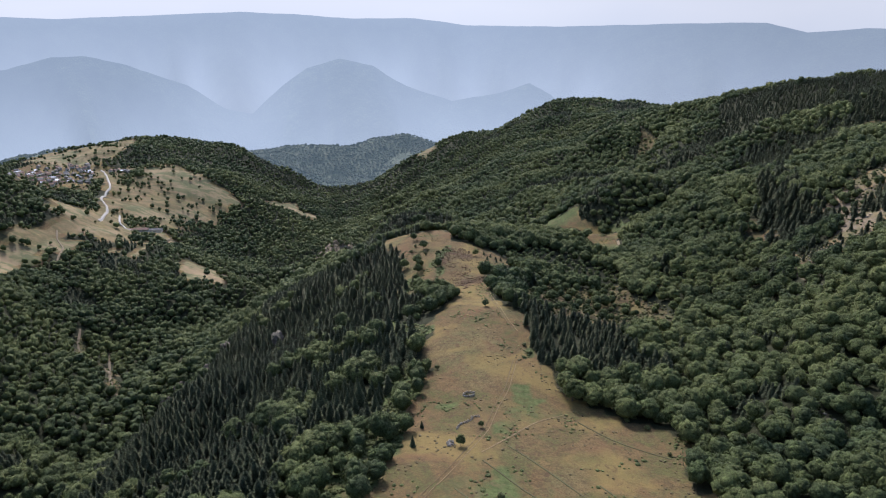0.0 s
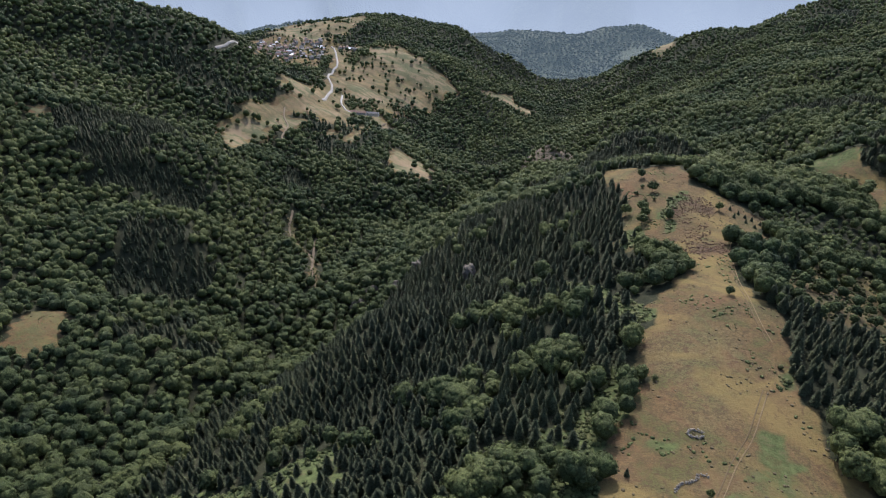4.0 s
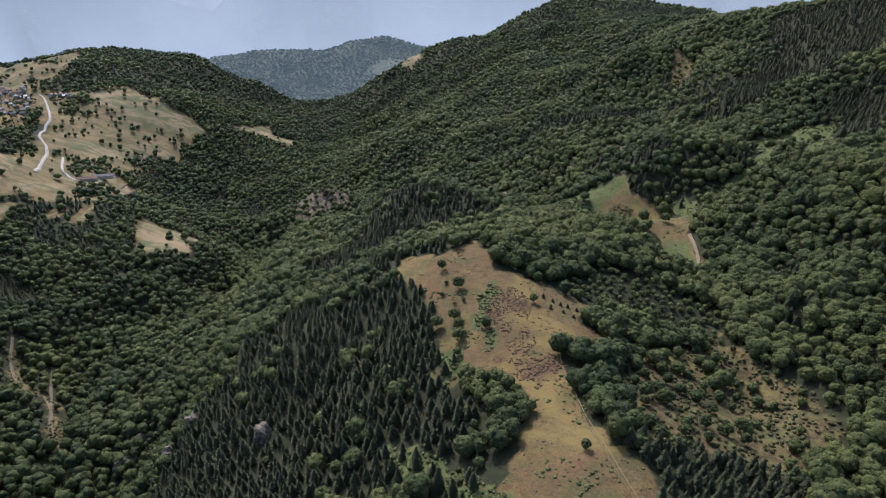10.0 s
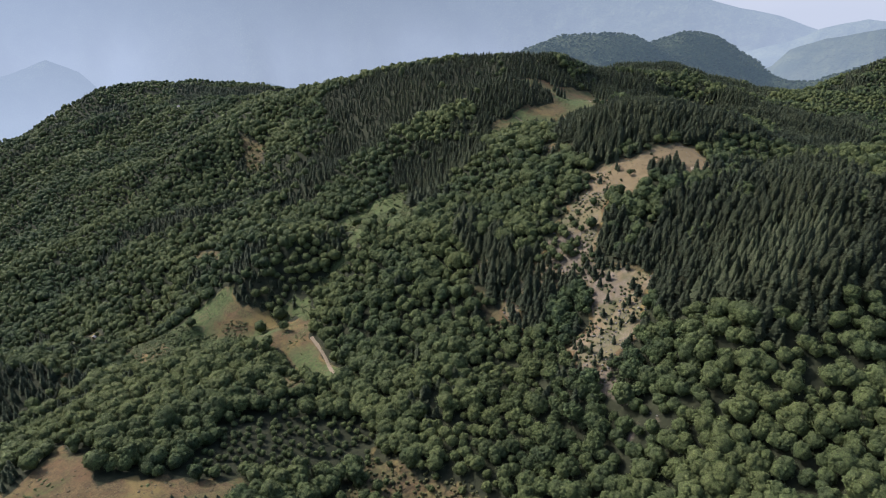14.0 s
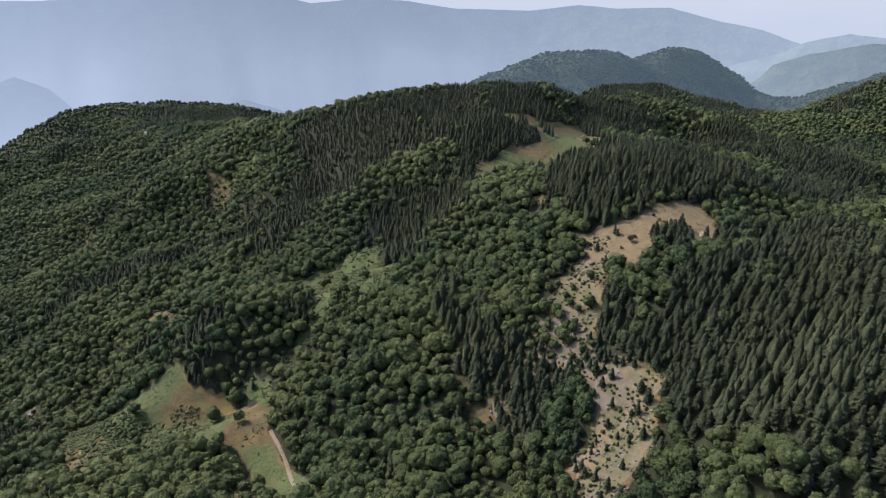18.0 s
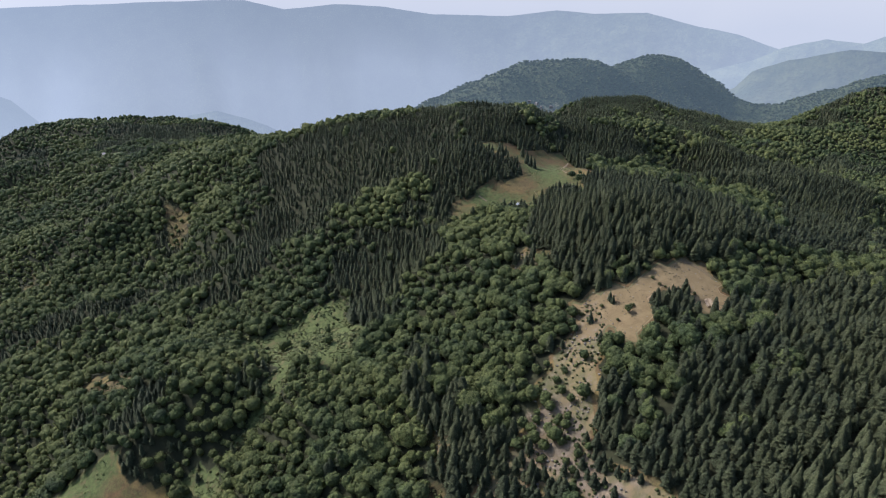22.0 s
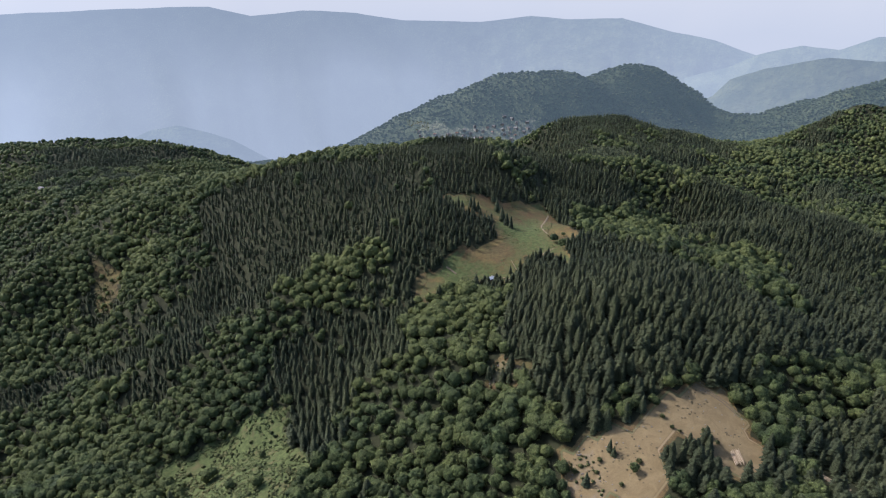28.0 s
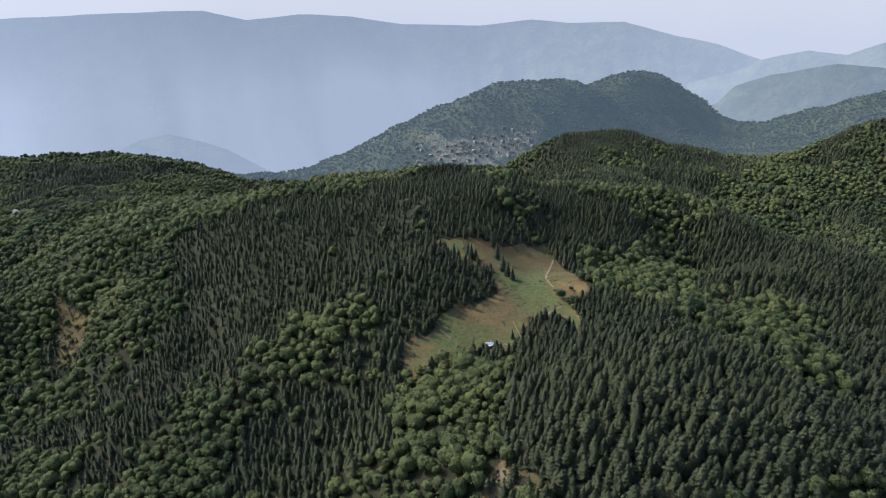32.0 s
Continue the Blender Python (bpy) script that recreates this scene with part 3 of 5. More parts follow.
CONIFERS = [
    [(330, 425), (358, 470), (392, 496), (431, 517), (452, 488), (482, 482), (570, 450), (505, 402), (400, 320), (295, 315), (272, 380), (300, 410)],
    [(350, 642), (316, 548), (350, 547), (322, 496), (286, 493), (278, 532), (289, 584)],
    [(379, 513), (431, 517), (467, 501), (440, 474), (402, 421), (342, 418), (310, 425), (351, 456), (369, 501)],
    [(322, 432), (320, 460), (334, 480), (358, 508), (372, 520), (400, 510), (380, 470), (351, 430)],
    [(285, 559), (325, 572), (351, 557), (330, 519), (299, 491), (268, 477), (240, 516)],
    [(494, 678), (577, 701), (499, 599), (498, 563), (479, 541), (438, 543), (420, 565), (447, 619)],
    [(430, 518), (444, 501), (450, 481), (460, 460), (443, 461), (410, 503)],
    [(581, 1107), (649, 936), (833, 879), (973, 821), (1250, 751), (1282, 614), (686, 455), (488, 507), (470, 601), (532, 716), (501, 812), (454, 852), (372, 798), (358, 862), (417, 1051)],
    [(430, 831), (500, 787), (419, 697), (401, 731), (331, 672), (345, 720), (373, 766), (368, 799)],
    [(591, 889), (621, 860), (609, 786), (583, 757), (544, 768), (509, 795), (467, 797), (432, 874), (527, 1076)],
    [(668, 1084), (772, 1057), (900, 1120), (1250, 1320), (1550, 1420), (1780, 1260), (1700, 960), (1300, 880), (1126, 860), (833, 850), (676, 860), (598, 897)],
]
MIXED = [
    [(36, 285), (112, 285), (112, 420), (60, 432), (38, 360)],
    [(-230, 180), (-235, 330), (-205, 430), (-165, 520), (-95, 590), (-30, 560), (-15, 353), (-13, 285), (-28, 150)],
    [(-30, 560), (20, 570), (45, 620), (-20, 660), (-60, 610)],
    [(-660, 671), (-640, 732), (-487, 629), (-466, 625), (-445, 576), (-452, 511), (-516, 517), (-664, 580)],
    [(-471, 471), (-384, 494), (-352, 462), (-366, 406), (-395, 387)],
    [(-893, 878), (-674, 939), (-602, 1011), (-612, 869), (-764, 832), (-840, 814)],
]
HALF_MIXED = [
    # spur's end: dark conifers added in place of a cloud's shade
    [(-60, 560), (20, 570), (60, 640), (30, 740), (-40, 800), (-110, 760), (-130, 690), (-90, 610)],
    [(262, 767), (265, 718), (248, 688), (215, 675), (185, 704), (175, 739), (166, 772), (193, 786), (211, 772), (233, 760)],
    [(345, 985), (397, 1011), (419, 986), (374, 911), (346, 894), (325, 865), (248, 1031), (270, 1071), (316, 1019)],
    [(506, 1285), (575, 1253), (584, 1130), (646, 1112), (710, 995), (520, 757), (470, 779), (429, 799), (411, 842), (427, 929), (447, 984), (448, 1052), (469, 1139), (457, 1207)],
    [(478, 2134), (589, 2166), (765, 2071), (538, 1459), (501, 1545), (476, 1758), (465, 1869)],
    [(148, 1130), (208, 1105), (272, 1087), (325, 1026), (366, 985), (416, 999), (437, 976), (397, 890), (359, 894), (320, 894), (283, 912), (240, 945), (196, 975), (160, 1065)],
]
LEAFY = [
    [(280, 399), (291, 369), (279, 359), (278, 340), (273, 337), (257, 384)],
    [(623, 642), (704, 636), (816, 635), (820, 590), (742, 552), (655, 521), (575, 533), (610, 571)],
    [(734, 787), (830, 763), (895, 728), (689, 640), (620, 644), (648, 682), (660, 719)],
    [(1382, 831), (1445, 648), (1051, 570), (1293, 670), (1407, 773)],
    [(349, 884), (371, 898), (418, 911), (411, 842), (399, 823), (380, 803), (357, 800), (330, 855)],
]
PLANTATION = [
    [(43, 509), (88, 550), (154, 510), (135, 467), (87, 485)],
]
VILLAGE_LAND = [
    [(-1131, 1611), (-1097, 1704), (-907, 1638), (-817, 1655), (-780, 1576), (-827, 1510), (-783, 1390), (-761, 1227), (-741, 1091)],
]
HAMLET_LAND = [
    [(1502, 1925), (1540, 1781), (1644, 1678), (1761, 1627), (1698, 1585), (1615, 1609), (1520, 1630), (1475, 1693), (1476, 1762)],
]


# ---- where single things stand in plan: x, y and, for trees, the height ----
LONE_BROADLEAF = [(-25, 522, 7), (-16, 499, 7.5), (-30, 466, 8), (-20, 469, 8), (-18, 460, 8), (-19, 452, 7), (-20, 440, 5), (26, 482, 6), (26, 359, 4.5), (52, 442, 5), (7, 214, 5), (16, 230, 3), (60, 258, 12), (-35, 219, 7), (-25, 199, 7), (-9, 291, 4), (172, 664, 9), (76, 918, 9), (-44, 671, 6), (-35, 663, 6), (413, 521, 5.5), (628, 728, 9), (623, 715, 9), (627, 714, 8), (645, 730, 4), (605, 713, 4)]
LONE_CONIFER = [(-12, 214, 5), (-9, 231, 3.5), (396, 536, 8), (417, 537, 8), (416, 534, 6), (437, 541, 11), (428, 546, 12), (446, 537, 10), (422, 550, 8), (619, 819, 14), (621, 825, 12), (621, 815, 11), (658, 828, 14), (648, 814, 15), (633, 794, 15), (628, 784, 13), (626, 777, 12), (567, 727, 8), (729, 765, 10), (722, 756, 9), (710, 784, 7)]
SHRUBS = [(-19, 483), (-14, 485), (-26, 494), (-23, 505), (-4, 405), (-13, 257), (80, 250), (75, 255), (88, 235), (90, 213), (81, 242), (85, 245), (-16, 238), (-3, 288), (449, 527), (446, 520), (446, 516), (454, 507), (453, 504), (452, 499), (404, 522), (410, 538), (419, 522), (399, 545), (636, 740), (138, 433), (132, 410), (102, 417), (138, 449), (84, 428), (102, 432)]
PINE_ROW = [(33, 489), (38, 486), (42, 483), (46, 482), (51, 480), (56, 478), (60, 475), (64, 473), (42, 475), (47, 471), (52, 468), (35, 477)]
RUIN_RING = [(12, 259)]
RUIN_WALL = [(6, 228), (7, 232), (11, 235), (13, 239), (16, 239)]
RUIN_HEAP = [(2, 214), (4, 218)]
CRAGS = [(-168, 519), (-180, 479), (-252, 537), (-194, 466), (-125, 435), (-261, 524)]
SPUR_TRACK = [(-18, 150), (-7, 177), (1, 192), (10, 211), (18, 228), (24, 248), (30, 264), (34, 280), (37, 292)]
SPUR_TRACK2 = [(41, 325), (37, 340), (34, 358), (31, 379), (30, 398), (29, 422), (32, 443)]
CROSS_PATH = [(15, 209), (27, 222), (40, 236), (54, 245)]
FIELD_LINES = [
    [(26, 215), (42, 194), (55, 175), (61, 160)],
    [(15, 203), (29, 184), (41, 171), (47, 158)],
    [(4, 183), (17, 168), (26, 158)],
    [(59, 239), (70, 225), (83, 215), (90, 210)],
    [(-8, 169), (4, 161), (14, 154)],
    [(57, 191), (66, 177), (71, 164)],
]
GULLY_TRACK = [(183, 638), (176, 602), (166, 571), (164, 555)]
MEADOW_TRACK = [(482, 526), (483, 518), (483, 510), (480, 500)]
WOOD_TRACK = [(472, 465), (470, 459), (466, 444)]
SADDLE_PATH = [(709, 794), (664, 769), (648, 755), (641, 745)]
SADDLE_PATH2 = [(599, 721), (605, 723), (612, 722), (619, 721)]
SADDLE_PATH3 = [(536, 773), (536, 766), (536, 761)]
HUT = [(551, 735)]
FENCE = [(581, 738), (578, 733), (575, 728), (571, 722)]
HUT_ROW = [(555, 734), (557, 731), (559, 727), (560, 723)]
LOGS = [(455, 492), (448, 486)]
SHED = [(66, 885)]
VILLAGE_ROAD = [(-877, 1625), (-855, 1600), (-805, 1516), (-764, 1441), (-754, 1399), (-731, 1335), (-710, 1304), (-687, 1270), (-649, 1185), (-617, 1106)]
FARM_ROAD = [(-661, 1264), (-616, 1174), (-601, 1157), (-578, 1135)]
FIELD_PATH = [(-620, 984), (-605, 957), (-594, 944), (-583, 931), (-570, 899), (-559, 871)]
WEST_ROAD = [(-749, 997), (-752, 1026), (-764, 1087)]
FARM = [(-574, 1121), (-578, 1182), (-579, 1238)]
TERRACES = [(-549, 1122), (-546, 1254), (-539, 1109), (-531, 1230), (-526, 1101), (-526, 1202)]
TRACK_A = [(-439, 701), (-423, 665), (-394, 629), (-376, 625), (-356, 602), (-343, 579), (-319, 546)]
TRACK_B = [(-395, 677), (-373, 634), (-354, 599), (-340, 573)]
RIDGE_BARNS = [(477, 1856), (451, 1770)]
VILLAGE_HOUSES = [(-1067, 1601), (-932, 1524), (-902, 1482), (-877, 1516), (-944, 1427), (-942, 1632), (-951, 1407), (-883, 1451), (-947, 1600), (-833, 1381), (-896, 1458), (-817, 1251), (-919, 1457), (-859, 1439), (-919, 1625), (-927, 1444), (-862, 1505), (-914, 1637), (-920, 1404), (-976, 1560), (-858, 1395), (-908, 1608), (-817, 1417), (-987, 1461), (-948, 1538), (-882, 1478), (-831, 1347), (-841, 1508), (-949, 1386), (-1085, 1598), (-931, 1430), (-833, 1452), (-874, 1574), (-872, 1335), (-899, 1301), (-1085, 1616), (-904, 1340), (-923, 1336), (-896, 1598), (-906, 1449), (-963, 1591), (-958, 1572), (-897, 1509), (-782, 1255), (-1103, 1581), (-998, 1643), (-1012, 1466), (-956, 1509)]
VILLAGE_HOUSES_MORE = [(-896, 1372), (-1009, 1561), (-996, 1544), (-845, 1434), (-1095, 1627), (-1037, 1588), (-847, 1332), (-910, 1593), (-997, 1483), (-827, 1361), (-913, 1566), (-902, 1542), (-878, 1376), (-841, 1251), (-748, 1089), (-819, 1287), (-1043, 1562), (-868, 1465), (-1022, 1637), (-1011, 1536), (-894, 1569), (-1006, 1493), (-851, 1364), (-863, 1351), (-909, 1373), (-921, 1369), (-1058, 1660), (-949, 1361), (-943, 1372), (-852, 1525), (-954, 1522), (-947, 1620), (-999, 1569), (-972, 1523), (-932, 1500), (-917, 1350), (-991, 1447), (-886, 1306), (-923, 1648), (-1085, 1561), (-973, 1658), (-972, 1490), (-907, 1467), (-1043, 1623), (-1019, 1576), (-950, 1485), (-837, 1416), (-919, 1515)]
VILLAGE_EDGE = [(-906, 1523), (-945, 1446), (-809, 1435), (-985, 1501), (-928, 1614), (-883, 1588), (-933, 1567), (-836, 1488), (-847, 1615), (-840, 1621), (-827, 1616), (-813, 1606), (-802, 1602), (-791, 1592)]
HAMLET_HOUSES = [(1539, 1700), (1610, 1644), (1581, 1638), (1495, 1771), (1472, 1775), (1662, 1622), (1685, 1638), (1521, 1761), (1439, 1794), (1519, 1736), (1577, 1681), (1730, 1633), (1664, 1599), (1500, 1709), (1639, 1643), (1618, 1672), (1599, 1664), (1469, 1812), (1565, 1712), (1578, 1657), (1453, 1760), (1698, 1617), (1598, 1692), (1500, 1740), (1665, 1675), (1417, 1794), (1429, 1777), (1659, 1640), (1557, 1667), (1623, 1614), (1538, 1742), (1521, 1674), (1446, 1821), (1542, 1719), (1420, 1818), (1430, 1754), (1520, 1713), (1718, 1618), (1480, 1743), (1673, 1653), (1495, 1793), (1706, 1672), (1480, 1847), (1703, 1651), (1586, 1709), (1476, 1704), (1559, 1688), (1694, 1693), (1712, 1600), (1643, 1620), (1617, 1693), (1454, 1780), (1644, 1598), (1560, 1733), (1598, 1726), (1504, 1682), (1470, 1830), (1651, 1660), (1536, 1663), (1638, 1685)]


# ---- the ground ----
def inside(outline, x, y):
    """Which of the places lie inside an outline."""
    hit = np.zeros(x.shape, bool)
    px, py = zip(*outline)
    for i in range(len(px)):
        x0, y0, x1, y1 = px[i - 1], py[i - 1], px[i], py[i]
        if y0 == y1:
            continue
        hit ^= ((y0 > y) != (y1 > y)) & (x < (x1 - x0) * (y - y0) / (y1 - y0) + x0)
    return hit


def within(outlines, x, y, ragged=0.0):
    """Which places lie inside any of the outlines, whose edges waver by some metres."""
    if ragged:
        x = x + ragged * fractal(x, y, 28, 21, 3)
        y = y + ragged * fractal(x, y, 28, 41, 3)
    hit = np.zeros(x.shape, bool)
    for o in outlines:
        hit |= inside(o, x, y)
    return hit


def mesh_from(name, verts, faces, material, smooth=True):
    """A mesh from arrays; faces all have the same number of corners."""
    me = bpy.data.meshes.new(name)
    n, c = faces.shape
    me.vertices.add(len(verts))
    me.vertices.foreach_set("co", np.ascontiguousarray(verts, np.float32).ravel())
    me.loops.add(n * c)
    me.loops.foreach_set("vertex_index", np.ascontiguousarray(faces, np.int32).ravel())
    me.polygons.add(n)
    me.polygons.foreach_set("loop_start", np.arange(0, n * c, c, dtype=np.int32))
    me.polygons.foreach_set("use_smooth", np.full(n, smooth))
    me.update(calc_edges=True)
    me.materials.append(material)
    return me


def steps(*spans):
    """Grid lines: (from, to, step) one after another."""
    out = [np.arange(a, b, s) for a, b, s in spans]
    return np.concatenate(out)


GX = steps((-4800, -1700, 180), (-1700, -500, 16), (-500, 800, 6), (800, 2900, 20), (2900, 4801, 180))
GY = steps((-1500, -320, 120), (-320, 100, 14), (100, 900, 6), (900, 2900, 18), (2900, 4800, 180))


GZ = height(*np.meshgrid(GX, GY))


def build_ground():
    x, y = np.meshgrid(GX, GY)
    z = GZ
    ny, nx = x.shape
    i = np.arange(ny * nx).reshape(ny, nx)
    faces = np.stack([i[:-1, :-1], i[:-1, 1:], i[1:, 1:], i[1:, :-1]], -1).reshape(-1, 4)
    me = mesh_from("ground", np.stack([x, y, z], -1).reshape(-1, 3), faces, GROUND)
    fx, fy = x.ravel(), y.ravel()
    cover = np.zeros((len(fx), 4), np.float32)
    cover[:, 0] = within(MEADOWS + FIELDS + VILLAGE_LAND, fx, fy, 6)
    cover[within(PASTURE, fx, fy, 6), 0] = 1.25
    cover[within(PASTURE, fx, fy, 6), 1] = 0.35
    cover[within(FIELDS, fx, fy, 6), :2] = (1.4, 0)
    scrub = within(SCRUB, fx, fy, 6)
    cover[:, 0] = np.maximum(cover[:, 0], scrub * 0.55)
    cover[within(BALD, fx, fy, 5), 0] = 2.0
    cover[:, 1] = np.maximum(within(FERNS, fx, fy, 9), scrub * 0.4)
    saddle = (np.hypot(fx - 600, fy - 760) < 160) & (cover[:, 0] > 0.5)
    cover[saddle, 1] = np.clip(0.45 + 0.3 * fractal(fx[saddle], fy[saddle], 45, 59, 3), 0.15, 0.8)
    sward = within([MOWN], fx, fy, 3)
    cover[sward, 1] = np.clip(0.26 + 0.2 * fractal(fx[sward], fy[sward], 20, 53, 3), 0.0, 0.55)
    sward = within(GREEN_SWARD, fx, fy, 5)
    cover[sward, 1] = np.clip(0.66 + 0.3 * fractal(fx[sward], fy[sward], 12, 55, 3), 0.2, 0.9)
    glade = within([MEADOWS[3]], fx, fy, 4)
    cover[glade, 1] = np.clip(0.5 + 0.6 * fractal(fx[glade], fy[glade], 38, 51, 3), 0.1, 0.9)
    cover[within(MEADOWS[-1:], fx, fy, 6), 1] = 0.45
    barren = within(BARREN, fx, fy, 6)
    cover[:, 0] = np.maximum(cover[:, 0], barren * 1.3)
    cover[:, 2] = np.maximum(within(SCREE, fx, fy, 6) * 0.62, barren * 0.42)
    cover[:, 3] = within(HEATHS, fx, fy, 16) * (0.42 + 0.3 * fractal(fx, fy, 16, 57, 3))
    cover[np.hypot(fx - LOGS[0][0], fy - LOGS[0][1]) < 17, 0] = 2.0
    layer = me.color_attributes.new("cover", "FLOAT_COLOR", "POINT")
    layer.data.foreach_set("color", cover.ravel())
    return tagged(new("ground", me), "hilly ground of dry grass, fern and stony slopes", "ground", kind="structure")


ground = build_ground()


def ground_z(x, y):
    """The height of the ground's mesh, between its corners."""
    x, y = np.atleast_1d(np.asarray(x, float)), np.atleast_1d(np.asarray(y, float))
    i = np.clip(np.searchsorted(GX, x) - 1, 0, len(GX) - 2)
    j = np.clip(np.searchsorted(GY, y) - 1, 0, len(GY) - 2)
    u, v = (x - GX[i]) / (GX[i + 1] - GX[i]), (y - GY[j]) / (GY[j + 1] - GY[j])
    return GZ[j, i] * (1 - u) * (1 - v) + GZ[j, i + 1] * u * (1 - v) + GZ[j + 1, i] * (1 - u) * v + GZ[j + 1, i + 1] * u * v


# ---- roads, tracks and footpaths ----
def smooth_line(points, step=2.0):
    """A soft line through the points, as an array of places."""
    p = np.array([q[:2] for q in points], float)
    p = np.concatenate([[2 * p[0] - p[1]], p, [2 * p[-1] - p[-2]]])
    out = []
    for i in range(1, len(p) - 2):
        n = max(2, int(np.hypot(*(p[i + 1] - p[i])) / step))
        t = np.linspace(0, 1, n, endpoint=False)[:, None]
        a, b, c, d = p[i - 1], p[i], p[i + 1], p[i + 2]
        out.append(0.5 * (2 * b + (c - a) * t + (2 * a - 5 * b + 4 * c - d) * t ** 2 + (3 * b - a - 3 * c + d) * t ** 3))
    return np.concatenate(out + [p[-2:-1]])


def ribbon(name, label, points, width, material, lift=0.1, offset=0.0, ragged=0.15):
    """A trodden or driven strip that follows the ground, with a slightly ragged edge."""
    line = smooth_line(points)
    way = np.gradient(line, axis=0)
    side = np.stack([-way[:, 1], way[:, 0]], -1) / (np.hypot(way[:, 0], way[:, 1])[:, None] + 1e-9)
    rag = 1 + ragged * fractal(line[:, 0], line[:, 1], 6, 5, 2)
    rows = []
    for k, drop in ((-1, 0.35 + lift), (-0.7, 0), (0, -0.03), (0.7, 0), (1, 0.35 + lift)):
        q = line + side * (offset + k * width / 2 * rag[:, None])
        rows.append(np.column_stack([q, ground_z(q[:, 0], q[:, 1]) + lift - drop]))
    v, n, m = np.concatenate(rows), len(line), 5
    i = np.arange(n * m).reshape(m, n)
    f = np.stack([i[:-1, :-1], i[:-1, 1:], i[1:, 1:], i[1:, :-1]], -1).reshape(-1, 4)[:, ::-1]
    return tagged(new(name, mesh_from(name, v, f, material)), label, "path", kind="structure")


for line in (SPUR_TRACK, SPUR_TRACK2):
    for off in (-0.9, 0.9):
        ribbon("wheel_rut", "worn wheel rut through dry grass", line, 0.5, FAINT_TRACK, offset=off)
ribbon("footpath", "faint path across the dry meadow", CROSS_PATH, 0.9, FAINT_TRACK)
for line in FIELD_LINES:
    ribbon("footpath", "thin grown-over field line across the dry meadow", line, 1.0, BANK_GRASS)
ribbon("dirt_track", "bare dirt track beside the wood", GULLY_TRACK, 3.2, DIRT)
for off in (-0.9, 0.9):
    ribbon("wheel_rut", "pale bare wheel rut over the bald meadow", MEADOW_TRACK, 0.9, DIRT, offset=off)
ribbon("dirt_track", "bare dirt track among spruces", WOOD_TRACK, 4.0, DIRT)
for line in (SADDLE_PATH, SADDLE_PATH2, SADDLE_PATH3):
    ribbon("footpath", "trodden earth path in the saddle clearing", line, 2.2, DIRT)
ribbon("village_road", "pale winding road below the village", VILLAGE_ROAD, 4.8, PALE_ROAD, 1.6)
ribbon("village_road", "pale lane beside the farm building", FARM_ROAD, 4.0, PALE_ROAD, 1.2)
ribbon("village_road", "pale lane at the village edge", WEST_ROAD, 4.0, PALE_ROAD, 1.2)
ribbon("dirt_track", "dirt path through a dry field", FIELD_PATH, 3.0, DIRT, 0.9)
ribbon("dirt_track", "dirt track winding up the wooded valley", TRACK_A, 2.8, DIRT, 0.3)
ribbon("dirt_track", "dirt track down to the stream", TRACK_B, 2.8, DIRT, 0.3)
for k in range(0, 6, 2):
    ribbon("terrace_bank", "pale earth bank between terraced fields", TERRACES[k:k + 2], 2.4, DIRT, 1.0)


# ---- woods: each kind is one joined mesh ----
def conifer_shape(rng, boughs, trunk, core):
    """A spruce of height 1: a slim core hung with drooping boughs. Returns corners and triangles."""
    v = [(0, 0, 0.98)] + [(core * q * math.cos(a), core * q * math.sin(a), z) for z, q in ((0.62, 0.62), (0.1, 1.0)) for a in np.arange(5) * 1.2566 + 3 * z]
    f = [(0, 1 + s, 1 + (s + 1) % 5) for s in range(5)] + [(1 + s, 6 + s, 6 + (s + 1) % 5) for s in range(5)] + [(1 + s, 6 + (s + 1) % 5, 1 + (s + 1) % 5) for s in range(5)]
    for k in range(boughs):
        h = (k + rng.uniform(0, 1)) / boughs
        z = 0.10 + 0.84 * h
        r = 0.25 * (1 - h) ** 0.55 + 0.015
        a = k * 2.4 + rng.normal(0, 0.3)
        q = r * rng.uniform(0.75, 1.2)
        w = (0.62 if boughs > 12 else 0.9) * r + 0.015
        ca, sa = math.cos(a), math.sin(a)
        n = len(v)
        i = q * 0.12
        v += [(ca * i - sa * w, sa * i + ca * w, z + 0.03 + rng.normal(0, 0.012)), (ca * q, sa * q, z - 0.005 - 0.10 * q), (ca * i + sa * w, sa * i - ca * w, z + 0.03 + rng.normal(0, 0.012))]
        f.append((n, n + 1, n + 2))
    if trunk:
        b = len(v)
        v += [(0.016, 0, -0.1), (-0.01, 0.014, -0.1), (-0.01, -0.014, -0.1), (0, 0, 0.6)]
        f += [(b, b + 1, b + 3), (b + 1, b + 2, b + 3), (b + 2, b, b + 3)]
    return np.array(v), np.array(f)


ICO = bmesh.new()
bmesh.ops.create_icosphere(ICO, subdivisions=1, radius=1.0)
ICO_V = np.array([v.co[:] for v in ICO.verts])
ICO_F = np.array([[v.index for v in f.verts] for f in ICO.faces])
ICO.free()
OCTA_V = np.array([(1, 0, 0), (0, 1, 0), (-1, 0, 0), (0, -1, 0), (0, 0, 1), (0, 0, -1)], float)
OCTA_F = np.array([(0, 1, 4), (1, 2, 4), (2, 3, 4), (3, 0, 4), (1, 0, 5), (2, 1, 5), (3, 2, 5), (0, 3, 5)])


